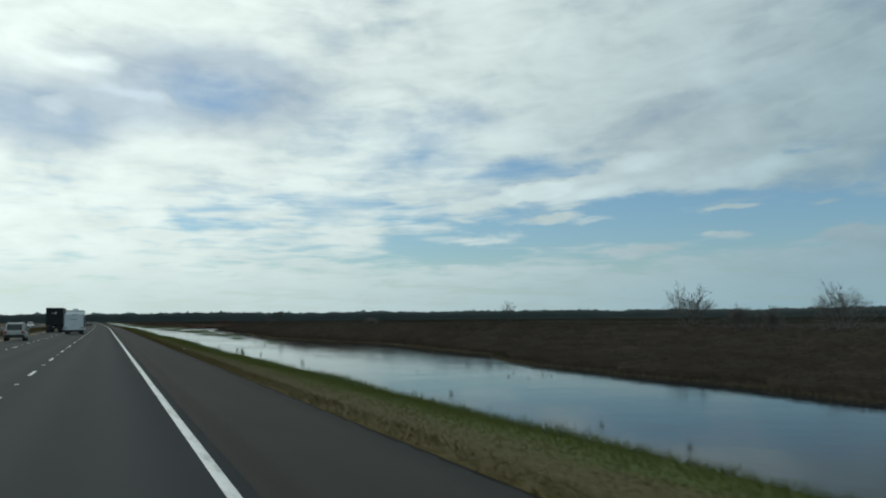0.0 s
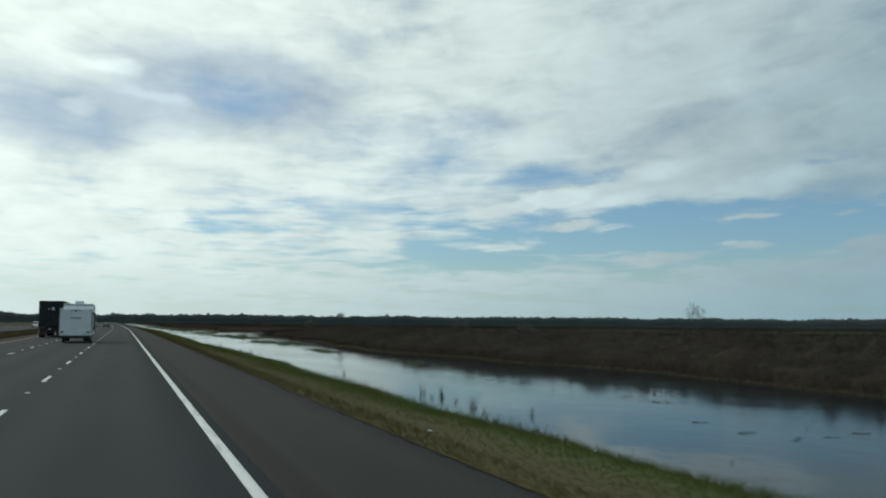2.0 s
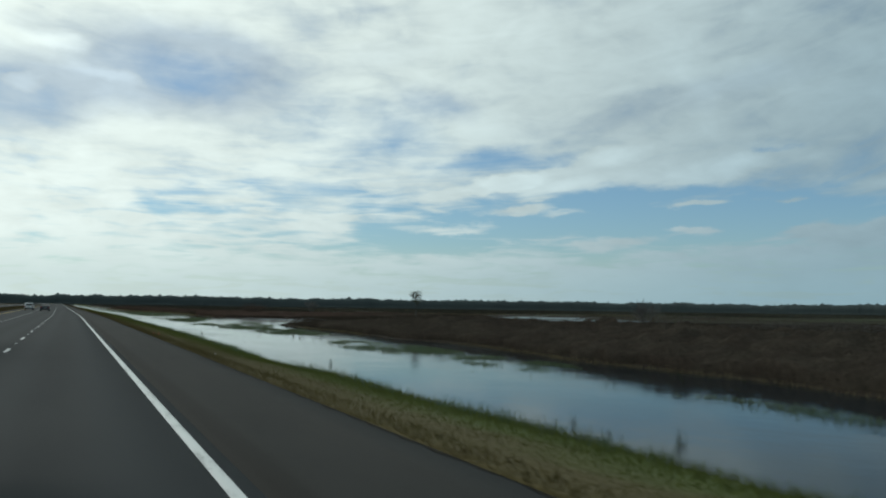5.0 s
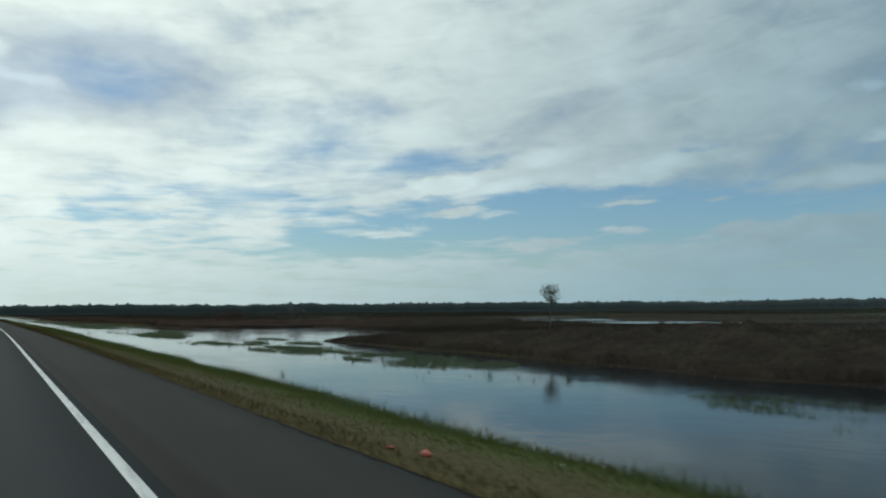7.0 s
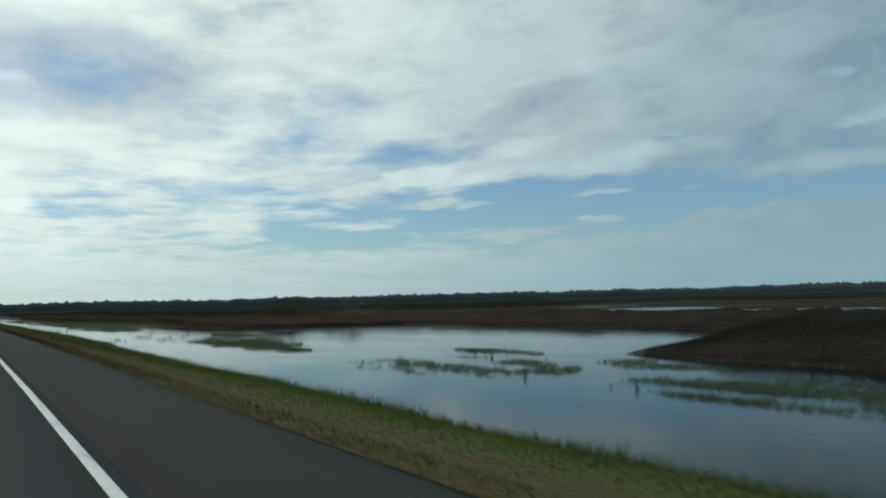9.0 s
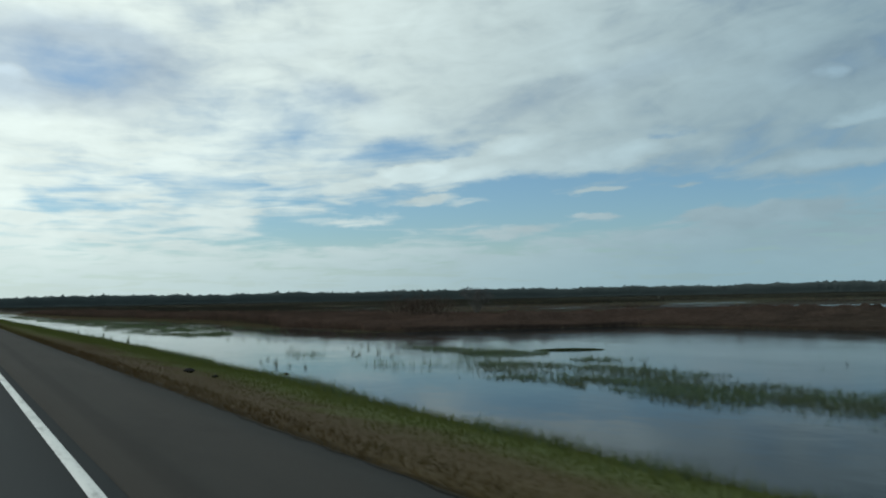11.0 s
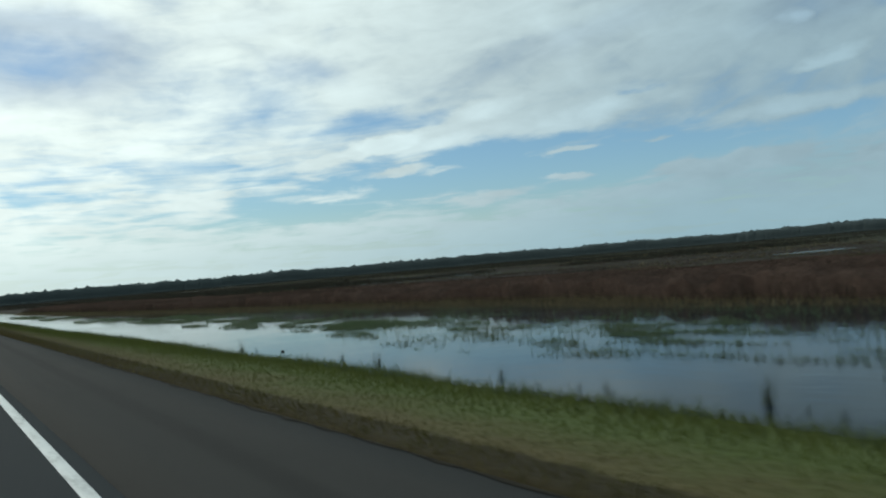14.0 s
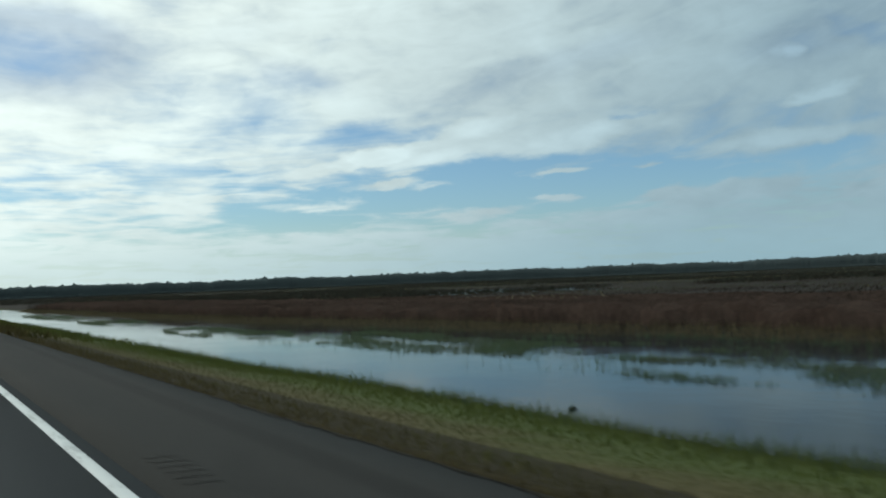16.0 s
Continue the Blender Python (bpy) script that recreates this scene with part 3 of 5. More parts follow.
# ---- making parts ----
def part(name, bm, mat, parent=None, label=""):
    me = bpy.data.meshes.new(name)
    bm.to_mesh(me)
    bm.free()
    me.materials.append(mat)
    ob = new(name, me)
    ob.parent = parent
    if label:
        tagged(ob, label)
    return ob


def box(bm, x0, x1, y0, y1, z0, z1, bevel=0.0):
    made = bmesh.ops.create_cube(bm, size=1.0, matrix=Matrix.Translation(((x0 + x1) / 2, (y0 + y1) / 2, (z0 + z1) / 2))
                                 @ Matrix.Diagonal((x1 - x0, y1 - y0, z1 - z0, 1)))
    if bevel:
        edges = list({e for v in made["verts"] for e in v.link_edges})
        bmesh.ops.bevel(bm, geom=edges, offset=bevel, segments=2, affect="EDGES", profile=0.6)
    return bm


def boxed(*args, **kw):
    return box(bmesh.new(), *args, **kw)


def profile(points, x0, x1, bevel=0.0):
    """A side outline (y, z) drawn out from x0 to x1."""
    bm = bmesh.new()
    a = [bm.verts.new((x0, y, z)) for y, z in points]
    b = [bm.verts.new((x1, y, z)) for y, z in points]
    n = len(points)
    bm.faces.new(a), bm.faces.new(b[::-1])
    for k in range(n):
        bm.faces.new((a[k], b[k], b[(k + 1) % n], a[(k + 1) % n]))
    bmesh.ops.recalc_face_normals(bm, faces=bm.faces)
    if bevel:
        bmesh.ops.bevel(bm, geom=list(bm.edges), offset=bevel, segments=2, affect="EDGES")
    return bm


def wheel(parent, x, y, r, w, outward):
    tyre = bmesh.new()
    turn = Matrix.Translation((x, y, r)) @ pose(0, 0, 0, 0, 90, 0)
    bmesh.ops.create_cone(tyre, cap_ends=True, segments=24, radius1=r, radius2=r, depth=w, matrix=turn)
    bmesh.ops.bevel(tyre, geom=[e for e in tyre.edges if len(e.link_faces) == 2 and max(len(f.verts) for f in e.link_faces) > 4],
                    offset=0.04, segments=2, affect="EDGES")
    ob = part("wheel", tyre, M_TYRE, parent)
    rim = bmesh.new()
    bmesh.ops.create_cone(rim, cap_ends=True, segments=20, radius1=r * 0.6, radius2=r * 0.5, depth=0.06,
                          matrix=Matrix.Translation((x + outward * (w / 2 + 0.005), y, r)) @ pose(0, 0, 0, 0, 90 * outward, 0))
    part("rim", rim, M_STEEL, ob)
    return ob


def thing(name, x, y, z, label, category, group=""):
    return tagged(new(name), label, category, group)


# ---- vehicles ----
def travel_trailer(x, y):
    """Tall white camping trailer, its back towards -y."""
    t = thing("travel_trailer", x, y, 0, "tall white camping trailer with a raised front section", "trailer")
    W, L = 1.24, 10.2
    part("body", profile([(0, 0.62), (0.02, 2.72), (0.12, 2.86), (4.6, 2.86), (4.9, 3.3), (9.9, 3.3), (L, 2.6), (9.3, 1.2), (8.0, 0.62)], -W, W, 0.035), M_RV, t)
    roof = part("roof_cap", boxed(-1.16, 1.16, 4.75, 9.6, 3.28, 3.36, bevel=0.03), M_RV, t)
    part("air_conditioner", boxed(-0.36, 0.36, 6.0, 7.0, 3.36, 3.62, bevel=0.06), M_RV, t, "white rooftop air conditioner")
    part("roof_vent", boxed(-0.3, 0.3, 2.2, 2.8, 2.86, 3.0, bevel=0.04), M_RV, t)
    part("skirt", boxed(-1.22, 1.22, 0.03, 8.1, 0.4, 0.63, bevel=0.02), M_DARK, t, "black lower skirt")
    part("bumper", boxed(-1.2, 1.2, -0.12, 0.05, 0.42, 0.6, bevel=0.03), M_DARK, t, "black bumper bar")
    for s in (-1, 1):
        part("mudflap", boxed(s * 0.85 - 0.3, s * 0.85 + 0.3, 3.0, 3.03, 0.12, 0.45), M_DARK, t)
        part("tail_light", boxed(s * 1.0 - 0.12, s * 1.0 + 0.12, -0.02, 0.03, 0.86, 0.98, bevel=0.01), M_LENS_DARK, t, "dark red tail light")
        part("marker_light", boxed(s * 0.31 - 0.06, s * 0.31 + 0.06, -0.005, 0.05, 2.68, 2.73), M_LENS_DARK, t)
        part("corner_light", boxed(s * 1.12 - 0.05, s * 1.12 + 0.05, -0.005, 0.05, 2.66, 2.73), M_LENS_DARK, t)
        part("upper_light", boxed(s * 0.31 - 0.06, s * 0.31 + 0.06, 4.83, 4.86, 3.1, 3.15), M_LENS_DARK, t)
        for wy in (3.5, 4.5):
            wheel(t, s * 1.05, wy, 0.37, 0.24, s)
        part("leveling_jack", boxed(s * 0.9 - 0.05, s * 0.9 + 0.05, 7.6, 7.7, 0.0, 0.6), M_STEEL, t)
    part("camera_pod", boxed(-0.08, 0.08, -0.05, 0.03, 2.62, 2.76, bevel=0.02), M_DARK, t, "small black camera pod")
    part("upper_camera", boxed(-0.07, 0.07, 4.8, 4.86, 3.06, 3.18, bevel=0.02), M_DARK, t)
    part("awning", boxed(1.24, 1.37, 1.0, 5.6, 2.35, 2.6, bevel=0.05), M_DARK, t, "rolled black awning")
    part("awning_arm", boxed(1.245, 1.3, 1.0, 1.12, 0.8, 2.4), M_DARK, t)
    part("slide_out", boxed(1.22, 1.36, 5.6, 8.2, 1.0, 2.5, bevel=0.02), M_DARK, t, "dark side panel")
    for s in (-1, 1):
        part("corner_trim", boxed(s * 1.225 - 0.02, s * 1.225 + 0.02, -0.012, 0.03, 0.66, 2.72), M_MARK, t)
        part("upper_corner_trim", boxed(s * 1.225 - 0.02, s * 1.225 + 0.02, 4.78, 4.9, 2.9, 3.24), M_MARK, t)
    part("upper_trim_rail", boxed(-1.22, 1.22, 4.8, 4.88, 3.2, 3.24), M_MARK, t)
    part("trim_rail", boxed(-1.22, 1.22, -0.008, 0.02, 2.76, 2.785), M_MARK, t)
    for k, (a, b) in enumerate(((-0.42, -0.27), (-0.24, -0.12), (-0.09, 0.05), (0.08, 0.2), (0.23, 0.4))):
        part("lettering_bar", boxed(a, b, -0.012, 0.01, 2.02, 2.14 + 0.03 * (k % 2)), M_MARK, t, "grey lettering bar")
    part("number_plate", boxed(0.6, 0.9, -0.015, 0.01, 0.68, 0.8), M_PALE, t)
    t.matrix_basis = pose(x, y, 0)
    return t


def box_truck(x, y):
    """Black box trailer with doors at the back, and its tractor."""
    t = thing("box_truck", x, y, 0, "black articulated lorry with a tall box trailer standing in its lane", "truck")
    W, L = 1.29, 13.6
    part("trailer_box", boxed(-W, W, 0, L, 1.15, 4.05, bevel=0.03), M_TRUCK, t)
    for s in (-1, 1):
        door = part("rear_door", boxed(min(s * 0.02, s * 1.2), max(s * 0.02, s * 1.2), -0.05, 0.0, 1.25, 3.95, bevel=0.015), M_TRUCK, t)
        part("lock_rod", boxed(s * 0.35 - 0.015, s * 0.35 + 0.015, -0.09, -0.05, 1.3, 3.9), M_DARK, door)
        for hz in (1.6, 2.3, 3.0, 3.6):
            part("hinge", boxed(s * 1.13 - 0.07, s * 1.13 + 0.07, -0.07, -0.045, hz, hz + 0.05), M_DARK, door)
        part("tail_light", boxed(s * 0.95 - 0.14, s * 0.95 + 0.14, -0.06, 0.02, 0.98, 1.08), M_RED, t, "red tail light")
        part("mudflap", boxed(s * 0.85 - 0.32, s * 0.85 + 0.32, 0.55, 0.58, 0.18, 1.1), M_DARK, t)
        for wy in (1.3, 2.6, 11.6, 12.9, 17.2):
            wheel(t, s * 0.98, wy, 0.5, 0.5, s)
        part("side_rail", boxed(s * 1.26 - 0.03, s * 1.26 + 0.03, 3.6, 10.4, 0.55, 1.0), M_STEEL, t, "pale side guard rail")
        part("mirror", boxed(s * 1.45 - 0.1, s * 1.45 + 0.1, 17.6, 17.7, 2.2, 2.9), M_DARK, t)
    part("chassis", boxed(-0.5, 0.5, 0.3, 18.0, 0.75, 1.15), M_DARK, t)
    part("rear_bumper", boxed(-1.1, 1.1, -0.02, 0.1, 0.5, 0.62), M_DARK, t)
    part("cab", profile([(14.4, 0.6), (14.4, 3.2), (15.2, 3.7), (16.2, 3.6), (17.0, 2.4), (18.4, 2.1), (18.6, 0.6)], -1.2, 1.2, 0.05), M_TRUCK, t)
    part("number_plate", boxed(-0.25, 0.05, -0.03, 0.0, 0.86, 1.0), M_PALE, t)
    part("emblem", boxed(0.02, 0.34, -0.062, -0.045, 3.02, 3.34, bevel=0.006), M_PALE, t, "pale emblem on the door")
    part("emblem_dot", boxed(-0.34, -0.2, -0.062, -0.045, 3.1, 3.2), M_PALE, t)
    t.matrix_basis = pose(x, y, 0)
    return t


def car(name, x, y, turn, paint_mat, label, tall=0.0, group=""):
    """A passenger car; its nose towards +y before it is turned."""
    t = thing(name, x, y, 0, label, "car", group)
    h = 1.45 + tall
    rear = 0.15 if tall else 0.75
    part("body", profile([(-2.25, 0.32), (-2.3, 0.75), (-2.22, 0.98), (-1.2, 1.0), (1.05, 0.98), (2.1, 0.82), (2.3, 0.6), (2.28, 0.3)], -0.9, 0.9, 0.07), paint_mat, t)
    part("cabin", profile([(-2.15 + rear * 0.6, 0.97), (-1.75 + rear, h), (-0.2, h + 0.03), (0.25, h - 0.03), (1.15, 0.97)], -0.76, 0.76, 0.06), paint_mat, t)
    part("rear_window", profile([(-2.13 + rear * 0.6, 1.05), (-1.84 + rear, h - 0.12), (-1.7 + rear, h - 0.12), (-1.9 + rear * 0.6, 1.05)], -0.66, 0.66), M_GLASS, t, "dark rear window")
    part("windscreen", profile([(0.9, 1.02), (0.3, h - 0.1), (0.36, h - 0.09), (1.13, 1.02)], -0.68, 0.68), M_GLASS, t, "dark windscreen")
    for s in (-1, 1):
        part("side_window", profile([(-1.75 + rear * 0.7, 1.05), (-1.5 + rear, h - 0.1), (-0.1, h - 0.08), (0.75, 1.05)], s * 0.765 - 0.015, s * 0.765 + 0.015), M_GLASS, t, "dark side window")
        part("tail_light", boxed(s * 0.75 - 0.13, s * 0.75 + 0.13, -2.31, -2.2, 0.72, 0.93, bevel=0.02), M_RED, t, "red tail light")
        part("headlight", boxed(s * 0.68 - 0.18, s * 0.68 + 0.18, 2.2, 2.31, 0.58, 0.72, bevel=0.02), M_PALE, t, "clear headlight")
        part("mirror", boxed(s * 0.98 - 0.1, s * 0.98 + 0.1, 0.55, 0.68, 0.98, 1.14, bevel=0.03), paint_mat, t)
        for wy in (-1.4, 1.4):
            wheel(t, s * 0.8, wy, 0.34, 0.22, s)
        if tall:
            part("roof_rail", boxed(s * 0.62 - 0.02, s * 0.62 + 0.02, -1.4, 0.1, h + 0.03, h + 0.07), M_STEEL, t)
    part("bumper", boxed(-0.86, 0.86, -2.36, -2.2, 0.34, 0.6, bevel=0.04), M_DARK, t)
    part("number_plate", boxed(-0.2, 0.2, -2.375, -2.35, 0.62, 0.74), M_PALE, t)
    t.matrix_basis = pose(x, y, 0, 0, 0, turn)
    return t


travel_trailer(-3.6, 134.0)
box_truck(-7.4, 162.0)
car("estate_car", -7.6, 96.0, 0, M_SILVER, "silver estate car with roof rails in the far lane", 0.25)
for name, cx, cy, turn, mat, lab, tall in (
        ("saloon_car", -22.0, 205.0, 180, M_CARWHITE, "white saloon car on the opposite carriageway", 0.0),
        ("saloon_car", -25.6, 232.0, 180, M_SILVER, "silver saloon car on the opposite carriageway", 0.0),
        ("hatchback_car", -22.0, 330.0, 180, M_CARWHITE, "white hatchback on the opposite carriageway", 0.2),
        ("saloon_car", -3.9, 340.0, 0, M_CARDARK, "dark saloon car far ahead in the middle lane", 0.0),
        ("hatchback_car", -7.5, 360.0, 0, M_CARWHITE, "white hatchback far ahead in the outer lane", 0.2)):
    car(name, cx, cy, turn, mat, lab, tall).location.z = -0.05 if cx < -15 else 0.0


# ---- plants ----
def blades(name, base, tall, wide, lean, mat, rng, label, category, z_of=None):
    """Upright tapering blades, one triangle each: base (n, 2) places, tall and wide per blade."""
    n = len(base)
    z = terrain(base[:, 0], base[:, 1]) if z_of is None else z_of(base[:, 0], base[:, 1])
    turn, tip = rng.uniform(0, 2 * np.pi, n), rng.uniform(0, 2 * np.pi, n)
    side = np.stack([np.cos(turn), np.sin(turn), 0 * turn], -1) * wide[:, None] / 2
    foot = np.stack([base[:, 0], base[:, 1], z - 0.02], -1)
    out = np.stack([np.cos(tip), np.sin(tip), 0 * tip], -1) * (tall * lean * rng.uniform(0.2, 1, n))[:, None]
    top = foot + out + np.stack([0 * z, 0 * z, tall], -1)
    verts = np.stack([foot - side, foot + side, top], 1).reshape(-1, 3)
    ob = mesh_object(name, verts, np.arange(3 * n).reshape(n, 3), mat)
    return tagged(ob, label, category, kind="stuff")


rng = np.random.default_rng(7)


def scatter(n, y0, y1, left, right, power=1.0):
    """n places between the lines left(y) and right(y); power > 1 crowds them to the left."""
    y = rng.uniform(y0, y1, n)
    a, b = left(y), right(y)
    return np.stack([a + (b - a) * rng.uniform(0, 1, n) ** power, y], -1)


# verge: short dry turf near the road, taller and greener down the bank
p = scatter(330000, 2, 470, lambda y: 4.62 + 0 * y, lambda y: bank_x(y) + 0.25)
down = smooth((p[:, 0] - 5) / 7.0)
clump = 0.85 + 0.1 * value_noise(p[:, 0], p[:, 1], 0.7, 3) + 0.2 * value_noise(p[:, 0], p[:, 1], 2.6, 4)
blades("verge_grass", p, (0.055 + 0.195 * down ** 2) * clump * rng.uniform(0.6, 1.25, len(p)), rng.uniform(0.012, 0.03, len(p)), 0.9,
       M_GRASS, rng, "short dry and green grass on the road bank", "grass")
p = scatter(45000, 2, 470, lambda y: 4.5 + 0.2 * wobble(y, 0.9, 1.0) + 0.12 * wobble(y, 4.0, 3.0), lambda y: 0 * y + 5.6, 1.2)
blades("pavement_edge_grass", p, rng.uniform(0.05, 0.17, len(p)), rng.uniform(0.012, 0.03, len(p)), 1.1, M_GRASS, rng, "dry grass creeping over the pavement edge", "grass")
p = scatter(40000, 470, 1500, lambda y: 0 * y + 4.62, lambda y: bank_x(y) + 0.2)
blades("far_verge_grass", p, rng.uniform(0.15, 0.45, len(p)), rng.uniform(0.08, 0.2, len(p)), 0.7, M_GRASS, rng, "grass on the bank far ahead", "grass")
p = scatter(60000, -5, 700, lambda y: 0 * y - 18.6, lambda y: 0 * y - 11.5)
blades("median_grass", p, rng.uniform(0.12, 0.35, len(p)), rng.uniform(0.03, 0.1, len(p)), 0.6, M_GRASS, rng, "rough grass on the median", "grass")
# bank edge: taller green tufts at the waterline
p = scatter(40000, 2, 520, lambda y: bank_x(y) - 1.2, lambda y: bank_x(y) + 0.35)
p = p[np.sin(p[:, 1] * 0.8 + np.sin(p[:, 1] * 0.23) * 3) + rng.normal(0, 0.5, len(p)) > 0.1]
blades("waterside_grass", p, rng.uniform(0.15, 0.5, len(p)), rng.uniform(0.012, 0.03, len(p)), 0.5, M_SEDGE, rng, "taller green grass along the waterline", "grass")

# brown scrub of the marsh
def tangle(name, base, high, size, mat, label, category):
    """Leaves and broken twigs filling the height of a thicket: one small triangle each, turned any way."""
    n = len(base)
    up = rng.uniform(0, 1, n) ** 0.5 * high
    c = np.stack([base[:, 0], base[:, 1], terrain(base[:, 0], base[:, 1]) + up], -1)
    d = rng.standard_normal((n, 2, 3))
    d /= np.linalg.norm(d, axis=-1, keepdims=True)
    a, b = d[:, 0] * size[:, None], d[:, 1] * size[:, None] * 0.35
    verts = np.stack([c - a, c + b, c + a], 1).reshape(-1, 3)
    return tagged(mesh_object(name, verts, np.arange(3 * n).reshape(n, 3), mat), label, category, kind="stuff")


def thicket(x, y):
    """Height of the scrub: rounded bushes of uneven size, lower at the shore."""
    size = np.interp(y, [0, 120, 200, 300, 420, 640], [2.6, 2.4, 2.0, 1.7, 1.5, 1.5])
    bush = 0.6 + (0.2 - 0.12 * smooth((y - 330) / 40.0)) * value_noise(x, y, 3.1, 5) + 0.4 * value_noise(x, y, 11.0, 6)
    inland = np.minimum(x - shore_x(y), np.minimum(x - shore_x(y - 5), x - shore_x(y + 5)) + 3)
    front = np.interp(y, [230, 270, 284, 290, 360, 366], [0.3, 0.4, 0.4, 0.15, 0.15, 0.5])
    # a low tongue runs out from the spit past the end of the bushes
    spit = 1 - 0.86 * smooth((y - 264 - 0.93 * (x - 29)) / 5.0) * smooth((304 - y) / 6.0) * smooth((62 - x) / 8.0)
    high = spit * size * bush * (1 - 0.34 * np.exp(-((y - 268) / 22.0) ** 2)) * (front + (1 - front) * smooth(inland / np.interp(y, [230, 270, 284, 290, 360, 366], [9.0, 4.5, 4.5, 12.0, 12.0, 4.5]))) * (1 - np.interp(y, [180, 290], [0.3, 0.72]) * smooth((inland - 12) / 30.0))
    # a low wet meadow slopes up from the first stretch of shore
    grown = smooth((y - 68) / 30.0)
    return high * grown + (1 - grown) * np.minimum(high, 0.25 + 0.05 * np.maximum(inland, 0))


# the closed body of the thicket, a bumpy mass with a steep front; twigs and leaves stand out of it
inland_steps = np.concatenate([[1.0, 1.05, 1.3, 1.7, 2.2, 2.8], np.arange(3.5, 20, 0.8), np.arange(20, 50, 1.5)])
body_y = np.arange(10, 640, 0.6)
away_from_shore, along = np.meshgrid(inland_steps, body_y)
ragged = 0.9 * value_noise(along, 0 * along, 1.7, 45) + 0.5 * value_noise(along, 0 * along, 0.8, 46)
bx = shore_x(along) + away_from_shore + ragged + 1.9 * smooth((along - 385) / 15.0)
bx += 26 * smooth((away_from_shore - 30) / 19.0) * (value_noise(along, 0 * along, 13.0, 53) + 0.4 * value_noise(along, 0 * along, 4.0, 54))
mass = thicket(bx, along) * (0.42 + 0.36 * value_noise(bx, along, 1.9, 47) + 0.24 * value_noise(bx, along, 0.8, 48))
mass *= rng.uniform(0.78, 1.2, mass.shape)
mass *= 1 - 0.58 * np.exp(-((along - 272) / 20.0) ** 2)
mass = mass * (1 - smooth((away_from_shore - 34) / 15.0)) - 0.1 * smooth((away_from_shore - 40) / 9.0)
mass[:, 0] = -0.3
bz = np.where(terrain(bx, along) > WATER - 0.12, terrain(bx, along) + mass, WATER - 0.3)
n, i = len(inland_steps), np.arange((len(body_y) - 1) * len(inland_steps)).reshape(len(body_y) - 1, -1)[:, :-1].ravel()
body = mesh_object("thicket_body", np.stack([bx.ravel(), along.ravel(), bz.ravel()], -1), np.stack([i, i + 1, i + n + 1, i + n], -1), M_THICKET, True)
tagged(body, "closed brown mass of the marsh thicket", "shrubs", kind="stuff")

p = scatter(720000, 10, 640, lambda y: shore_x(y) + 0.3, lambda y: shore_x(y) + 48, 1.5)
p = p[(terrain(p[:, 0], p[:, 1]) > WATER - 0.12) & (p[:, 0] > shore_x(p[:, 1]) + 1.9 * smooth((p[:, 1] - 385) / 15.0) - 0.2)]
turned = p[:, 1] + 50 * value_noise(p[:, 0], p[:, 1], 18.0, 14) > 345
for name, some, mat, lab in (("marsh_scrub", p[~turned], M_MARSH, "dense leafless dark brown marsh scrub"), ("russet_scrub", p[turned], M_RUSSET, "dense leafless russet marsh scrub")):
    tangle(name, some, thicket(some[:, 0], some[:, 1]), rng.uniform(0.035, 0.1, len(some)), mat, lab, "shrubs")
p = scatter(70000, 10, 640, lambda y: shore_x(y) + 1.6, lambda y: shore_x(y) + 45, 1.5)
p = p[terrain(p[:, 0], p[:, 1]) > WATER - 0.12]
blades("scrub_stems", p, thicket(p[:, 0], p[:, 1]) * rng.uniform(0.6, 1.2, len(p)), rng.uniform(0.015, 0.035, len(p)), 0.45, M_MARSH, rng, "thin brown stems of the marsh scrub", "shrubs")
p = scatter(300000, 12, 560, lambda y: shore_x(y) + 0.9, lambda y: shore_x(y) + 14, 1.6)
p = p[(terrain(p[:, 0], p[:, 1]) > WATER - 0.1) & (p[:, 0] > shore_x(p[:, 1]) + 1.9 * smooth((p[:, 1] - 385) / 15.0) - 0.2)]
tangle("shore_thicket", p, thicket(p[:, 0], p[:, 1]) + np.interp(p[:, 1], [70, 95, 200, 250, 300, 320], [0.05, 0.5, 0.3, 0.04, 0.04, 0.1]), rng.uniform(0.03, 0.08, len(p)), M_MARSH, "close-grown dark brown thicket behind the shore", "shrubs")
p = np.stack([29 + 44 * rng.random(80000) ** 1.4, rng.uniform(258, 302, 80000)], -1)
p = p[p[:, 0] > shore_x(p[:, 1]) + 0.2]
tangle("spit_scrub", p, thicket(p[:, 0], p[:, 1]) * (0.7 + 0.75 * value_noise(p[:, 0], p[:, 1], 1.1, 51)) + 0.1, rng.uniform(0.03, 0.09, len(p)), M_MARSH, "fuzzy dark scrub on the low spit", "shrubs")
p = scatter(330000, 20, 1000, lambda y: shore_x(y) + 44, lambda y: shore_x(y) + 330, 1.6)
p = p[(terrain(p[:, 0], p[:, 1]) > WATER - 0.02) & (by_pool(p[:, 0], p[:, 1]) < rng.uniform(0.3, 0.9, len(p)))]
low = np.interp(p[:, 1], [0, 110, 185, 290, 1000], [3.6, 3.4, 1.8, 0.38, 0.5]) * (0.65 + 0.4 * value_noise(p[:, 0], p[:, 1], 14.0, 8)) * (1 - 0.93 * by_pool(p[:, 0], p[:, 1]))
meadow = (value_noise(p[:, 0] * 1.3, p[:, 1] * 0.7, 34.0, 61) + 0.35 * value_noise(p[:, 0], p[:, 1], 9.0, 62) > 0.62) & (p[:, 0] > 70) & (p[:, 1] > 300)
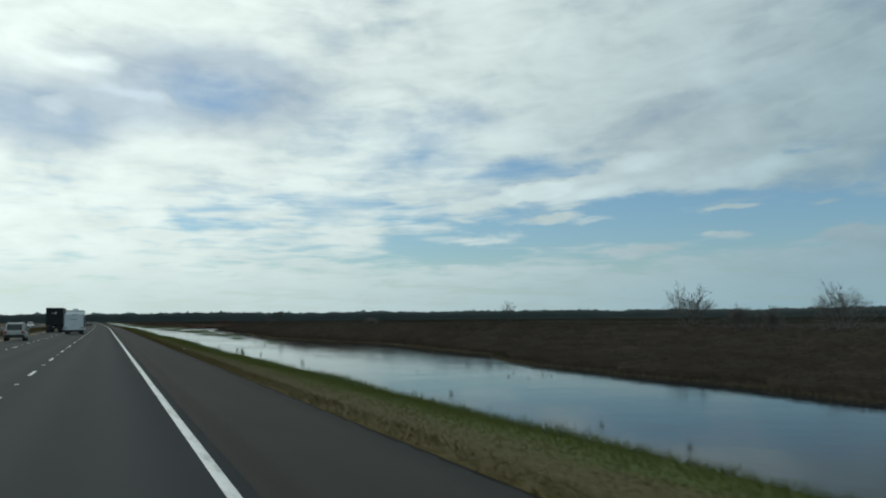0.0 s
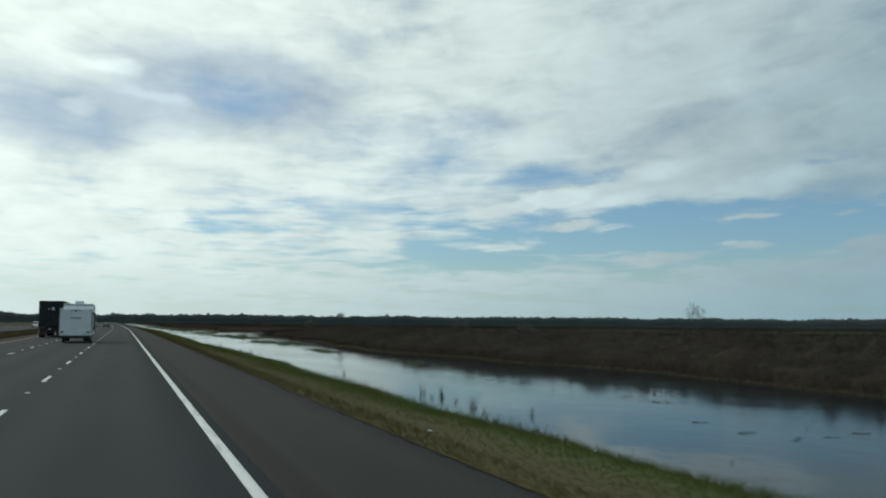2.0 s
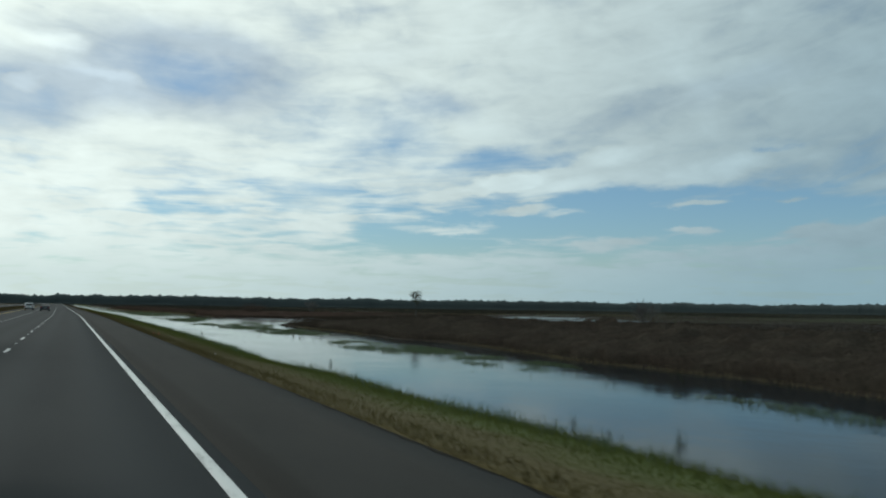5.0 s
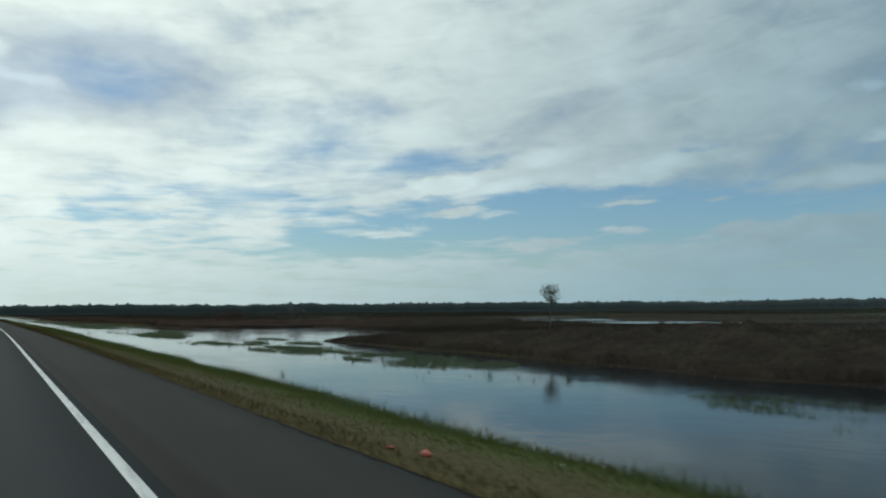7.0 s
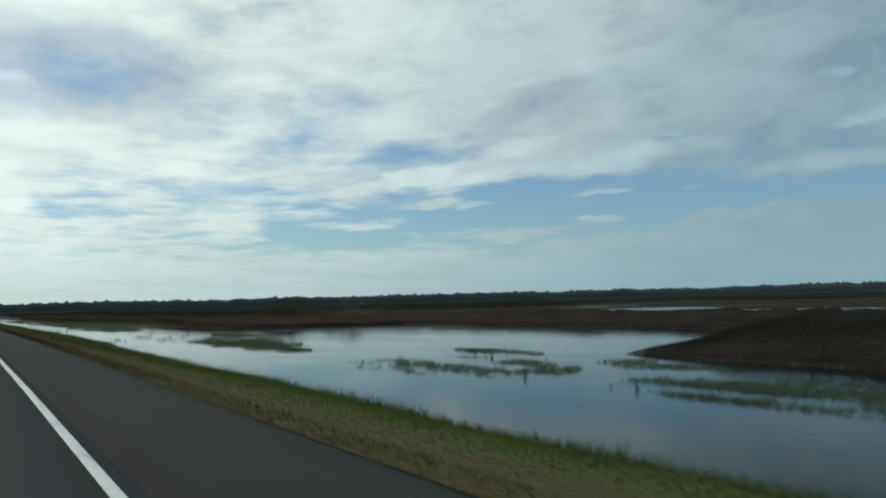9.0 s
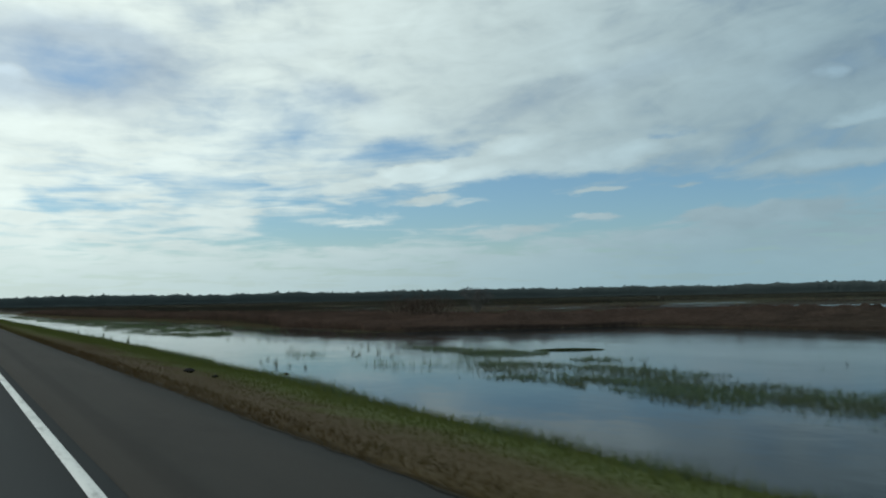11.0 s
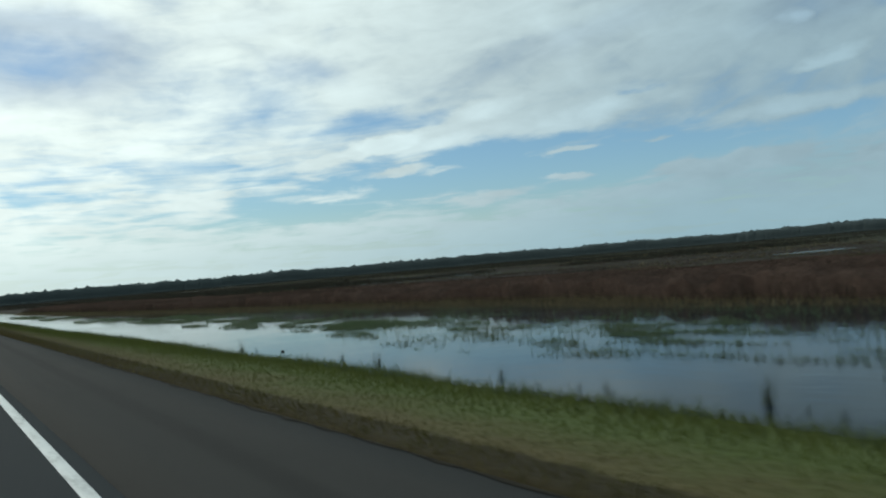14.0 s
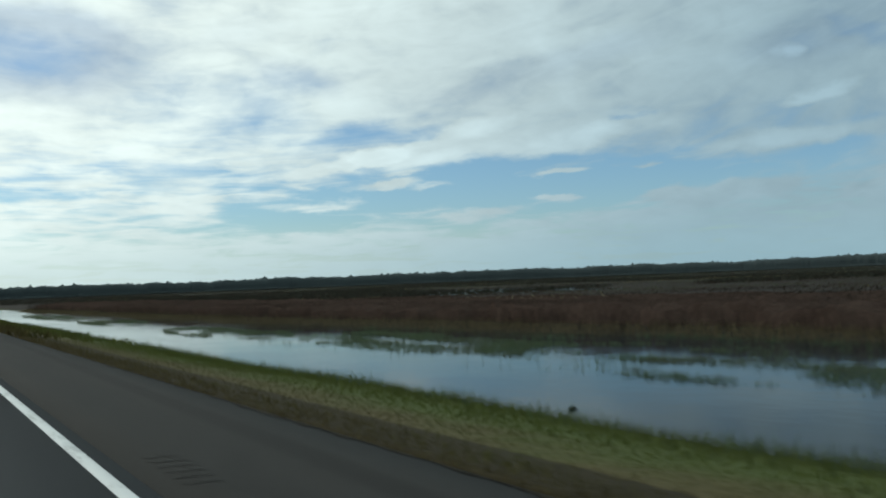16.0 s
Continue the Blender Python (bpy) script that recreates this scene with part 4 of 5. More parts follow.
for name, some, mat, lab, cat in (("far_marsh_scrub", ~meadow, M_MARSH, "brown scrub across the marsh", "shrubs"), ("marsh_meadow", meadow, M_OLIVE, "low olive-green sedge meadow across the marsh", "sedge")):
    tangle(name, p[some], low[some] * (0.7 if cat == "sedge" else 1.0), rng.uniform(0.1, 0.24, some.sum()), mat, lab, cat)
p = np.stack([rng.uniform(85, 240, 60000), rng.uniform(325, 560, 60000)], -1)
p = p[(value_noise(p[:, 0], p[:, 1], 9.0, 17) + 0.4 * value_noise(p[:, 0], p[:, 1], 3.0, 18) > 0.8) & (terrain(p[:, 0], p[:, 1]) > WATER - 0.3) & (by_pool(p[:, 0], p[:, 1]) < 0.5 + 0.9 * (value_noise(p[:, 0], p[:, 1], 13.0, 19) - 0.3))]
tangle("pool_scrub", p, (0.2 + 0.5 * value_noise(p[:, 0], p[:, 1], 9.0, 17)) * (1 - 0.85 * by_pool(p[:, 0], p[:, 1])), rng.uniform(0.1, 0.26, len(p)), M_RUSSET, "russet scrub clumps between the pools", "shrubs")
a, d = np.radians(rng.uniform(-3, 66, 300000)), 350 + 1480 * rng.uniform(0, 1, 300000) ** 1.5
p = np.stack([d * np.sin(a) + 25, 230 + d * np.cos(a)], -1)
p = p[(p[:, 0] > shore_x(p[:, 1]) + 8) & (value_noise(p[:, 0], p[:, 1], 90.0, 9) > 0.36)]
tangle("distant_scrub", p, 0.2 + 0.8 * value_noise(p[:, 0], p[:, 1], 60.0, 10), rng.uniform(0.3, 0.8, len(p)), M_FAR, "dark olive scrub far out on the prairie", "shrubs")
p = np.stack([rng.uniform(58, 330, 60000), rng.uniform(415, 900, 60000)], -1)
p = p[(value_noise(p[:, 0] * 1.4, p[:, 1], 30.0, 25) + 0.5 * value_noise(p[:, 0], p[:, 1], 7.0, 26) > 1.02) & (terrain(p[:, 0], p[:, 1]) > WATER)]
tangle("straw_meadow", p, 0.35 + 0.4 * rng.random(len(p)), rng.uniform(0.15, 0.4, len(p)), M_STRAW, "patches of straw-coloured sedge out on the marsh", "sedge")
# straw-coloured fringe on the far shore
p = scatter(130000, 10, 640, lambda y: shore_x(y) - 0.9, lambda y: shore_x(y) + 1.3 + 1.6 * smooth((y - 380) / 30.0))
p = p[np.sin(p[:, 1] * 0.11) + rng.normal(0, 0.4, len(p)) > -0.2 - 2 * smooth((p[:, 1] - 380) / 20.0) - 0.8 * smooth((210 - p[:, 1]) / 20.0)]
blades("straw_fringe", p, rng.uniform(0.1, 0.32, len(p)) * (1 + 0.8 * smooth((p[:, 1] - 380) / 30.0)), rng.uniform(0.015, 0.05, len(p)), 0.7, M_STRAW, rng, "straw-coloured sedge along the far shore", "sedge")

# green sedge standing in the shallows: x, y, half-width, half-length, how closely it stands
NEAR_BEDS = [(22.5, 254, 3.4, 9, 1.0), (23.5, 234, 3.6, 9, 0.7), (25.8, 241, 2.6, 6, 0.5), (22, 196, 3.2, 12, 0.6), (22.5, 178, 2.6, 8, 0.6), (20, 305, 2.2, 11, 0.9), (22, 314, 3.2, 11, 0.9),
             (27.6, 268, 2.2, 3.5, 1.0), (22, 257, 3, 4, 0.5), (28.2, 283, 1.2, 4.5, 0.7), (21, 275, 4, 8, 0.3), (20.5, 150, 1.2, 9, 0.4), (21.5, 120, 1.0, 7, 0.35),
             (26, 337, 1.4, 3, 1.0), (26.6, 331, 2.2, 2.6, 1.0), (20.4, 319, 2.4, 3, 0.4), (27.5, 323.5, 1.6, 1.5, 0.8), (19.6, 325.5, 2.4, 3, 0.25)]
FAR_BEDS = [(21.8, 385, 3.6, 13, 0.7), (20.6, 397, 4.2, 13, 0.55), (21, 375.5, 2.4, 4, 0.35), (22.6, 413, 2.8, 9, 0.75), (24.9, 393, 3.2, 5, 0.8), (21.4, 423, 2.8, 8, 0.6), (25, 402, 2.6, 3, 0.7),
            (22.3, 461, 3.8, 12, 0.9), (22.4, 431, 3.8, 8, 0.45), (22, 418, 3, 4, 0.8), (20, 410.5, 2, 2.5, 0.4), (19.3, 484, 2.8, 11, 0.9), (23.2, 466, 3, 6, 0.9), (23.4, 449, 3.6, 6, 0.7),
            (21.8, 440, 3.6, 5, 0.4), (18.5, 560, 2.6, 28, 0.8), (19, 520, 2.6, 14, 0.8)]
groups, close = [], []
for bx, by, bw, bl, thick in NEAR_BEDS + [(*row[:4], row[4] * 0.8) for row in FAR_BEDS]:
    count = int(min(420 * bw * bl, 14000))
    turn, out = rng.uniform(0, 2 * np.pi, count), np.sqrt(rng.uniform(0, 1.1, count))
    groups.append(np.stack([bx + bw * out * np.cos(turn), by + bl * out * np.sin(turn)], -1))
    close.append(np.full(count, thick))
p, close = np.concatenate(groups), np.concatenate(close)
stand = value_noise(p[:, 0], p[:, 1] * 0.45, 1.3, 21) + 0.5 * value_noise(p[:, 0], p[:, 1] * 0.5, 0.4, 22) + rng.normal(0, 0.1, len(p))
p = p[(stand > 1.12 - 0.5 * close) & (p[:, 0] > bank_x(p[:, 1]) + 3.5) & (p[:, 0] < shore_x(p[:, 1]) + 1)]
still = lambda x, y: 0 * x + WATER
blades("green_sedge", p, rng.uniform(0.05, 0.24, len(p)), rng.uniform(0.012, 0.03, len(p)), 0.6, M_SEDGE, rng, "beds of green sedge standing in the shallows", "sedge", still)
p = scatter(34000, 366, 480, lambda y: bank_x(y) + 5.0, lambda y: shore_x(y), 0.6)
p = p[value_noise(p[:, 0], p[:, 1] * 0.4, 1.6, 33) + 0.4 * value_noise(p[:, 0], p[:, 1], 0.5, 34) + rng.normal(0, 0.15, len(p)) > 0.95]
blades("sedge_stalks", p, rng.uniform(0.12, 0.45, len(p)), rng.uniform(0.012, 0.025, len(p)), 0.35, M_SEDGE, rng, "thin upright green stalks standing in the shallows", "sedge", still)
p = np.stack([rng.uniform(17.5, 29, 16000), rng.uniform(316, 347, 16000)], -1)
p = p[value_noise(p[:, 0], p[:, 1] * 0.5, 2.6, 37) + 0.35 * value_noise(p[:, 0], p[:, 1], 0.5, 38) + rng.normal(0, 0.12, len(p)) > 1.0]
blades("sedge_stalks", p, rng.uniform(0.15, 0.5, len(p)), rng.uniform(0.012, 0.025, len(p)), 0.3, M_SEDGE, rng, "thin green stalks standing off the mouth of the bay", "sedge", still)
p = scatter(5200, 40, 560, lambda y: bank_x(y) + 5.5, lambda y: shore_x(y) + 0.5, 0.6)
p = p[(np.sin(p[:, 1] * 0.33 + p[:, 0]) * np.sin(p[:, 0] * 0.9 + p[:, 1] * 0.08) + rng.normal(0, 0.3, len(p))) > 0.35]
blades("floating_stalks", p, rng.uniform(0.04, 0.3, len(p)), rng.uniform(0.015, 0.05, len(p)), 0.9, M_REED, rng, "scattered dark stalks in the water", "reeds", still)


def reed_tuft(kind_seed, count, tall):
    """One tuft of upright reeds."""
    r = np.random.default_rng(kind_seed)
    q = r.normal(0, 0.1, (count, 2))
    ob = blades("reed_tuft", q, r.uniform(0.4, 1.0, count) * tall, r.uniform(0.015, 0.035, count), 0.35, M_REED, r, "x", "x", lambda x, y: 0 * x)
    tagged(ob, "dark green reed tuft standing at the waterline", "reed tuft", "reed tufts along the bank", "thing")
    return ob


TUFTS = [(12.9, 377.8), (12.8, 371.4), (13.1, 364.8), (12.9, 383.4), (12.6, 177.2), (12.3, 104.5), (12.7, 142.1), (12.7, 148.4), (13.0, 61.7), (13.2, 22.3), (12.9, 17.8),
         (13.1, 395.3), (13.0, 407.2), (13.1, 33.6), (12.6, 88.2), (13.0, 69.8), (13.2, 80.7), (13.4, 379.7), (13.2, 378.7), (12.9, 397.6), (13.0, 387.8), (13.0, 384.6), (12.6, 226.5), (12.5, 90.4), (12.0, 87.7), (12.3, 85.7), (12.0, 83.1), (11.9, 81.7), (13.1, 383.8), (12.5, 407.7), (12.2, 150.5), (12.1, 152.0), (14.1, 331.2), (14.5, 332.6), (14.0, 333.2)]
IN_WATER = [(21.1, 360.6), (20.0, 358.7), (22.0, 359.4), (22.6, 358.6), (27.2, 282.0), (27.6, 280.8), (26.8, 283.0), (30.7, 310.0), (26.3, 317.5), (26.0, 319.0), (19.0, 135.4), (18.5, 110.6), (19.6, 266.7), (19.4, 270.0), (18.9, 101.6), (18.8, 96.8), (24.6, 97.4), (17.6, 339.4), (20.2, 335.4), (26.2, 335.2), (16.4, 334.7), (34.1, 409.2), (33.2, 420.7)]
# stalks standing round the mouth of the bay
IN_WATER += [(22.3, 342.0), (23.2, 341.0), (22.8, 341.6), (24.4, 338.5), (20.5, 337.0), (19.9, 335.0), (20.7, 332.4), (15.0, 335.3), (14.4, 332.4), (14.3, 329.9), (14.6, 328.6),
             (22.1, 355.8), (23.2, 356.4), (29.6, 361.9), (21.9, 354.9), (22.4, 354.4), (30.2, 360.1), (24.0, 354.0), (23.7, 353.2), (31.6, 358.6), (21.5, 366.3), (20.5, 362.9), (23.4, 362.0),
             (25.0, 279.3), (24.9, 278.6), (24.8, 277.8), (25.4, 277.9), (25.9, 278.1), (25.2, 278.5), (26.2, 274.9), (19.5, 261.3), (19.7, 260.2), (19.7, 258.8),
             (19.4, 334.0), (21.8, 336.4), (20.5, 333.0), (24.0, 343.9), (24.1, 350.3), (25.5, 357.0)]
more = random.Random(5)
IN_WATER += [(more.uniform(19.3, 23.5), more.uniform(213, 238)) for _ in range(26)]
kinds = [reed_tuft(31 + k, 14 + 6 * k, 0.8 + 0.15 * k) for k in range(3)]
for k, (tx, ty) in enumerate(TUFTS + IN_WATER):
    m = pose(tx, ty, WATER - 0.05, 0, 0, 47 * k) @ Matrix.Scale((0.55 + 0.35 * ((k * 7) % 5) / 4) * (1.15 if 23 <= k <= 27 else 0.7 if k >= len(TUFTS) - 3 else 1.0), 4)
    if k < 3:
        kinds[k].matrix_basis = m
    else:
        copy_thing(kinds[k % 3], m)


def drift_mat(n, half, label):
    """A raft of dead stalks lying on the water."""
    r = np.random.default_rng(77)
    c = np.stack([r.uniform(-half, half, n), r.normal(0, 0.12, n), r.uniform(0.0, 0.09, n)], -1)
    c[:, 2] *= 1 - (c[:, 0] / (half * 1.12)) ** 2
    way = np.stack([r.normal(1, 0.2, n), r.normal(0, 0.35, n), r.normal(0, 0.08, n)], -1) * (r.uniform(0.07, 0.2, n) * half)[:, None]
    side = np.stack([0 * c[:, 0], 0 * c[:, 0] + 0.02, 0 * c[:, 0] + 0.025], -1)
    verts = np.stack([c - way, c + side, c + way], 1).reshape(-1, 3)
    ob = mesh_object("drift_mat", verts, np.arange(3 * n).reshape(n, 3), M_REED)
    tagged(ob, label, "drift mat", "rafts of dead stalks")
    ob.matrix_basis = pose(30.8, 330.7, WATER, 0, 0, -34)
    return ob


drift_mat(420, 1.7, "dark raft of dead stalks floating on the water")
raft = drift_mat(34, 0.7, "small thin raft of dead stalks floating on the water")
SMALL_RAFTS = [(20.2, 83.8), (17.3, 77.1), (16.9, 74.3), (17.3, 72.7), (18.5, 72.8), (20.0, 73.3), (20.5, 86.8), (17.1, 102.6), (17.9, 101.4), (18.6, 100.1), (19.1, 98.7), (19.5, 97.6), (19.2, 95.4)]
for k, (rx, ry) in enumerate(SMALL_RAFTS):
    m = pose(rx, ry, WATER, 0, 0, -40 + 25 * (k % 4)) @ Matrix.Scale(0.55 + 0.15 * (k % 4), 4)
    if k:
        copy_thing(raft, m)
    else:
        raft.matrix_basis = m


# ---- trees ----
def limb(verts, faces, a, b, r0, r1, sides=5):
    axis = (b - a).normalized()
    u = axis.orthogonal().normalized()
    v = axis.cross(u)
    base = len(verts)
    for c, r in ((a, r0), (b, r1)):
        for k in range(sides):
            w = 2 * math.pi * k / sides
            verts.append(tuple(c + (u * math.cos(w) + v * math.sin(w)) * r))
    for k in range(sides):
        j = (k + 1) % sides
        faces.append((base + k, base + j, base + sides + j, base + sides + k))


def bare_tree(seed, x, y, tall, spread, leafy, label, leaf=M_LEAF, wood=None):
    """A small tree of many stems: tapered limbs, twigs, and a thin crown."""
    r = random.Random(seed)
    t = tagged(new("tree"), label, "tree", "small trees on the marsh")
    wood_v, wood_f, leaf_v = [], [], []

    last = 5

    def grow(a, way, length, radius, level):
        b = a + way * length
        limb(wood_v, wood_f, a, b, max(radius, 0.008), max(radius * 0.65, 0.005), 5 if level < 2 else 3)
        if level == last:
            for _ in range(leafy):
                c = b + Vector((r.gauss(0, 1), r.gauss(0, 1), r.gauss(0, 1))) * 0.14
                d = Vector((r.gauss(0, 1), r.gauss(0, 1), r.gauss(0, 1))).normalized() * 0.075
                e = d.orthogonal() * 0.6
                leaf_v.extend((tuple(c - d), tuple(c + e), tuple(c + d)))
            return
        for k in range(3 if level < 4 or not leafy else 2 if tree_like else 1):
            w = r.uniform(0, 2 * math.pi)
            u = way.orthogonal().normalized()
            v = way.cross(u)
            tilt = r.uniform(0.25, 0.75) * (0.75 + 0.5 * spread) if k else r.uniform(0.05, 0.3)
            turn = (way + (u * math.cos(w) + v * math.sin(w)) * tilt + Vector((0, 0, 0.06))).normalized()
            grow(b - way * length * (r.uniform(0, 0.35) if k else 0), turn, length * r.uniform(0.62, 0.84), radius * 0.6, level + 1)

    tree_like = leafy and tall > 5
    stems = (2 if tall > 5.5 else 1) if tree_like else 4 if wood else 6
    for k in range(stems):
        w, lean = 2 * math.pi * (k + r.uniform(-0.3, 0.3)) / stems, spread * (r.uniform(0.15, 0.8) if not tree_like else 0.22 if stems > 1 else 0.08)
        way = Vector((math.cos(w) * lean, math.sin(w) * lean, 1)).normalized()
        foot = Vector((0, 0, -0.15))
        if tree_like:
            # the bole, then boughs that fill a small rounded crown
            top = foot + way * tall * 0.78
            limb(wood_v, wood_f, foot, top, tall * 0.011, tall * 0.004)
            heart = foot + way * tall * 0.8
            for j in range(22 // stems):
                start = foot + way * tall * r.uniform(0.56, 0.78)
                away = Vector((r.gauss(0, 1), r.gauss(0, 1), r.gauss(0.15, 1))).normalized() * tall * 0.17 * r.uniform(0.6, 1.15)
                reach = heart + away - start
                grow(start, reach.normalized(), reach.length / 2.1, tall * 0.003, 3)
        else:
            grow(foot, way, tall * r.uniform(0.25, 0.3), tall * 0.01, 0)
    trunk = mesh_object("trunk", np.array(wood_v), np.array(wood_f), wood or M_TWIG)
    trunk.parent = t
    if leaf_v:
        crown = mesh_object("crown", np.array(leaf_v), np.arange(len(leaf_v)).reshape(-1, 3), leaf)
        crown.parent = t
    t.matrix_basis = pose(x, y, float(terrain(np.array([x]), np.array([y]))[0]))
    return t


HALF, BARE = "small half-leafless tree standing in the marsh scrub", "bare grey many-stemmed tree standing in the marsh scrub"
for seed, tx, ty, tall, spread, leafy in ((1, 46.8, 255.7, 5.3, 0.4, 10), (2, 71.0, 408.5, 5.7, 0.75, 0), (3, 64.0, 88.6, 7.0, 0.55, 0), (4, 70.5, 154.0, 6.0, 0.6, 3),
                                          (7, 63.0, 222.0, 4.6, 0.5, 0), (8, 64.0, 66.0, 7.0, 0.55, 0), (9, 40.3, 140.6, 3.6, 0.5, 0), (10, 60.0, 75.5, 4.6, 0.35, 0), (11, 62.5, 73.5, 4.3, 0.4, 0)):
    bare_tree(seed, tx, ty, tall, spread, leafy, HALF if leafy else BARE)

for seed, tx, ty, tall in ((21, 46.1, 383.6, 4.0), (22, 47.0, 382.3, 3.6), (23, 48.1, 381.9, 4.1), (24, 48.6, 380.6, 3.7), (25, 49.4, 380.2, 4.0)):
    bush = bare_tree(seed, tx, ty, tall, 0.95, 1, "brown bush of tangled stems at the far shore", M_RUSSET, M_STEM)
    bush.name = "bush"
    tagged(bush, category="bush", group="bushes along the far shore")

# ---- pole beyond the opposite carriageway ----
pole = tagged(new("utility_pole"), "tall thin wooden utility pole beyond the opposite carriageway", "utility pole")
shaft = bmesh.new()
bmesh.ops.create_cone(shaft, cap_ends=True, segments=10, radius1=0.22, radius2=0.14, depth=15.0, matrix=Matrix.Translation((0, 0, 7.4)))
part("shaft", shaft, M_TWIG, pole)
part("crossarm", boxed(-1.2, 1.2, -0.07, 0.07, 13.6, 13.8, bevel=0.02), M_TWIG, pole)
pole.matrix_basis = pose(-62, 430, float(terrain(np.array([-62.0]), np.array([430.0]))[0]))

# ---- far woods ----
ico = bmesh.new()
bmesh.ops.create_icosphere(ico, subdivisions=1, radius=1.0)
ball_v = np.array([v.co[:] for v in ico.verts])
ico.verts.ensure_lookup_table()
ball_f = np.array([[v.index for v in f.verts] for f in ico.faces])
ico.free()


def skyline(az, seed):
    """How tall the woods stand by azimuth (degrees): broad swells and single groves."""
    return 0.8 + 0.2 * value_noise(az, 0 * az, 2.3, seed) + 0.16 * value_noise(az, 0 * az, 0.7, seed + 1) + 0.08 * value_noise(az, 0 * az, 0.25, seed + 2)


def woods(name, count, az0, az1, r0, r1, low, high, label, mat=None):
    """Crowns of a distant wood, standing on the plain between two distances."""
    a, d = np.radians(rng.uniform(az0, az1, count)), rng.uniform(r0, r1, count)
    tall = rng.uniform(low, high, count) * skyline(np.degrees(a), 71) * np.where(rng.random(count) > 0.98, 1.07, 1.0)
    verts, faces = [], []
    for k in range(count):
        w = tall[k] * rng.uniform(0.4, 0.8)
        lump = 1 + 0.14 * rng.standard_normal(len(ball_v))
        v = ball_v * lump[:, None] * (w, w, tall[k] * 0.5)
        verts.append(v + (d[k] * math.sin(a[k]), 200 + d[k] * math.cos(a[k]), WATER + tall[k] * 0.5))
        faces.append(ball_f + k * len(ball_v))
    return tagged(mesh_object(name, np.concatenate(verts), np.concatenate(faces), mat or M_HAZY_WOODS, True), label, "woods", kind="stuff")


def woods_mass(name, az0, az1, near, deep, tall, seed, label):
    """The closed canopy of a distant wood: a bumpy ridge with a rounded front."""
    r = np.random.default_rng(seed)
    a = np.radians(np.arange(az0, az1, 0.05))
    n = len(a)
    h = tall * skyline(np.degrees(a), 71) * (0.97 + 0.05 * r.random(n))
    rows = []
    for depth, share in ((0, 0.0), (2, 0.5), (4, 0.84), (8, 0.96), (deep * 0.5, 1.0), (deep, 1.02)):
        d = near + depth + r.normal(0, 0.8, n)
        rows.append(np.stack([d * np.sin(a), 200 + d * np.cos(a), WATER + h * share], -1))
    i = (np.arange(5)[:, None] * n + np.arange(n - 1)).ravel()
    return tagged(mesh_object(name, np.concatenate(rows), np.stack([i, i + 1, i + n + 1, i + n], -1), M_HAZY_WOODS, True), label, "woods", kind="stuff")


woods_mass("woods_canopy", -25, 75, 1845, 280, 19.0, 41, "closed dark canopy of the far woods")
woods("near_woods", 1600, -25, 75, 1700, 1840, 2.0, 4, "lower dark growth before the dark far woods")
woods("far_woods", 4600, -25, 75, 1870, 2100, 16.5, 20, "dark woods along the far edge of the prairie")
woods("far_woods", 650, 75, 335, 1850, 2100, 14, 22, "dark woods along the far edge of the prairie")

# ---- litter ----
def scrap(name, x, y, size, mat, label, category, seed):
    """A crumpled piece lying on the grass."""
    r = random.Random(seed)
    bm = bmesh.new()
    bmesh.ops.create_icosphere(bm, subdivisions=2, radius=1.0)
    for v in bm.verts:
        v.co = Vector((v.co.x * size * r.uniform(0.7, 1.2), v.co.y * size * 0.6 * r.uniform(0.6, 1.2), v.co.z * size * 0.4 * r.uniform(0.5, 1.2)))
    ob = tagged(part(name, bm, mat), label, category)
    ob.matrix_basis = pose(x, y, float(terrain(np.array([x]), np.array([y]))[0]) + size * 0.3, 0, 0, seed * 40)
    return ob


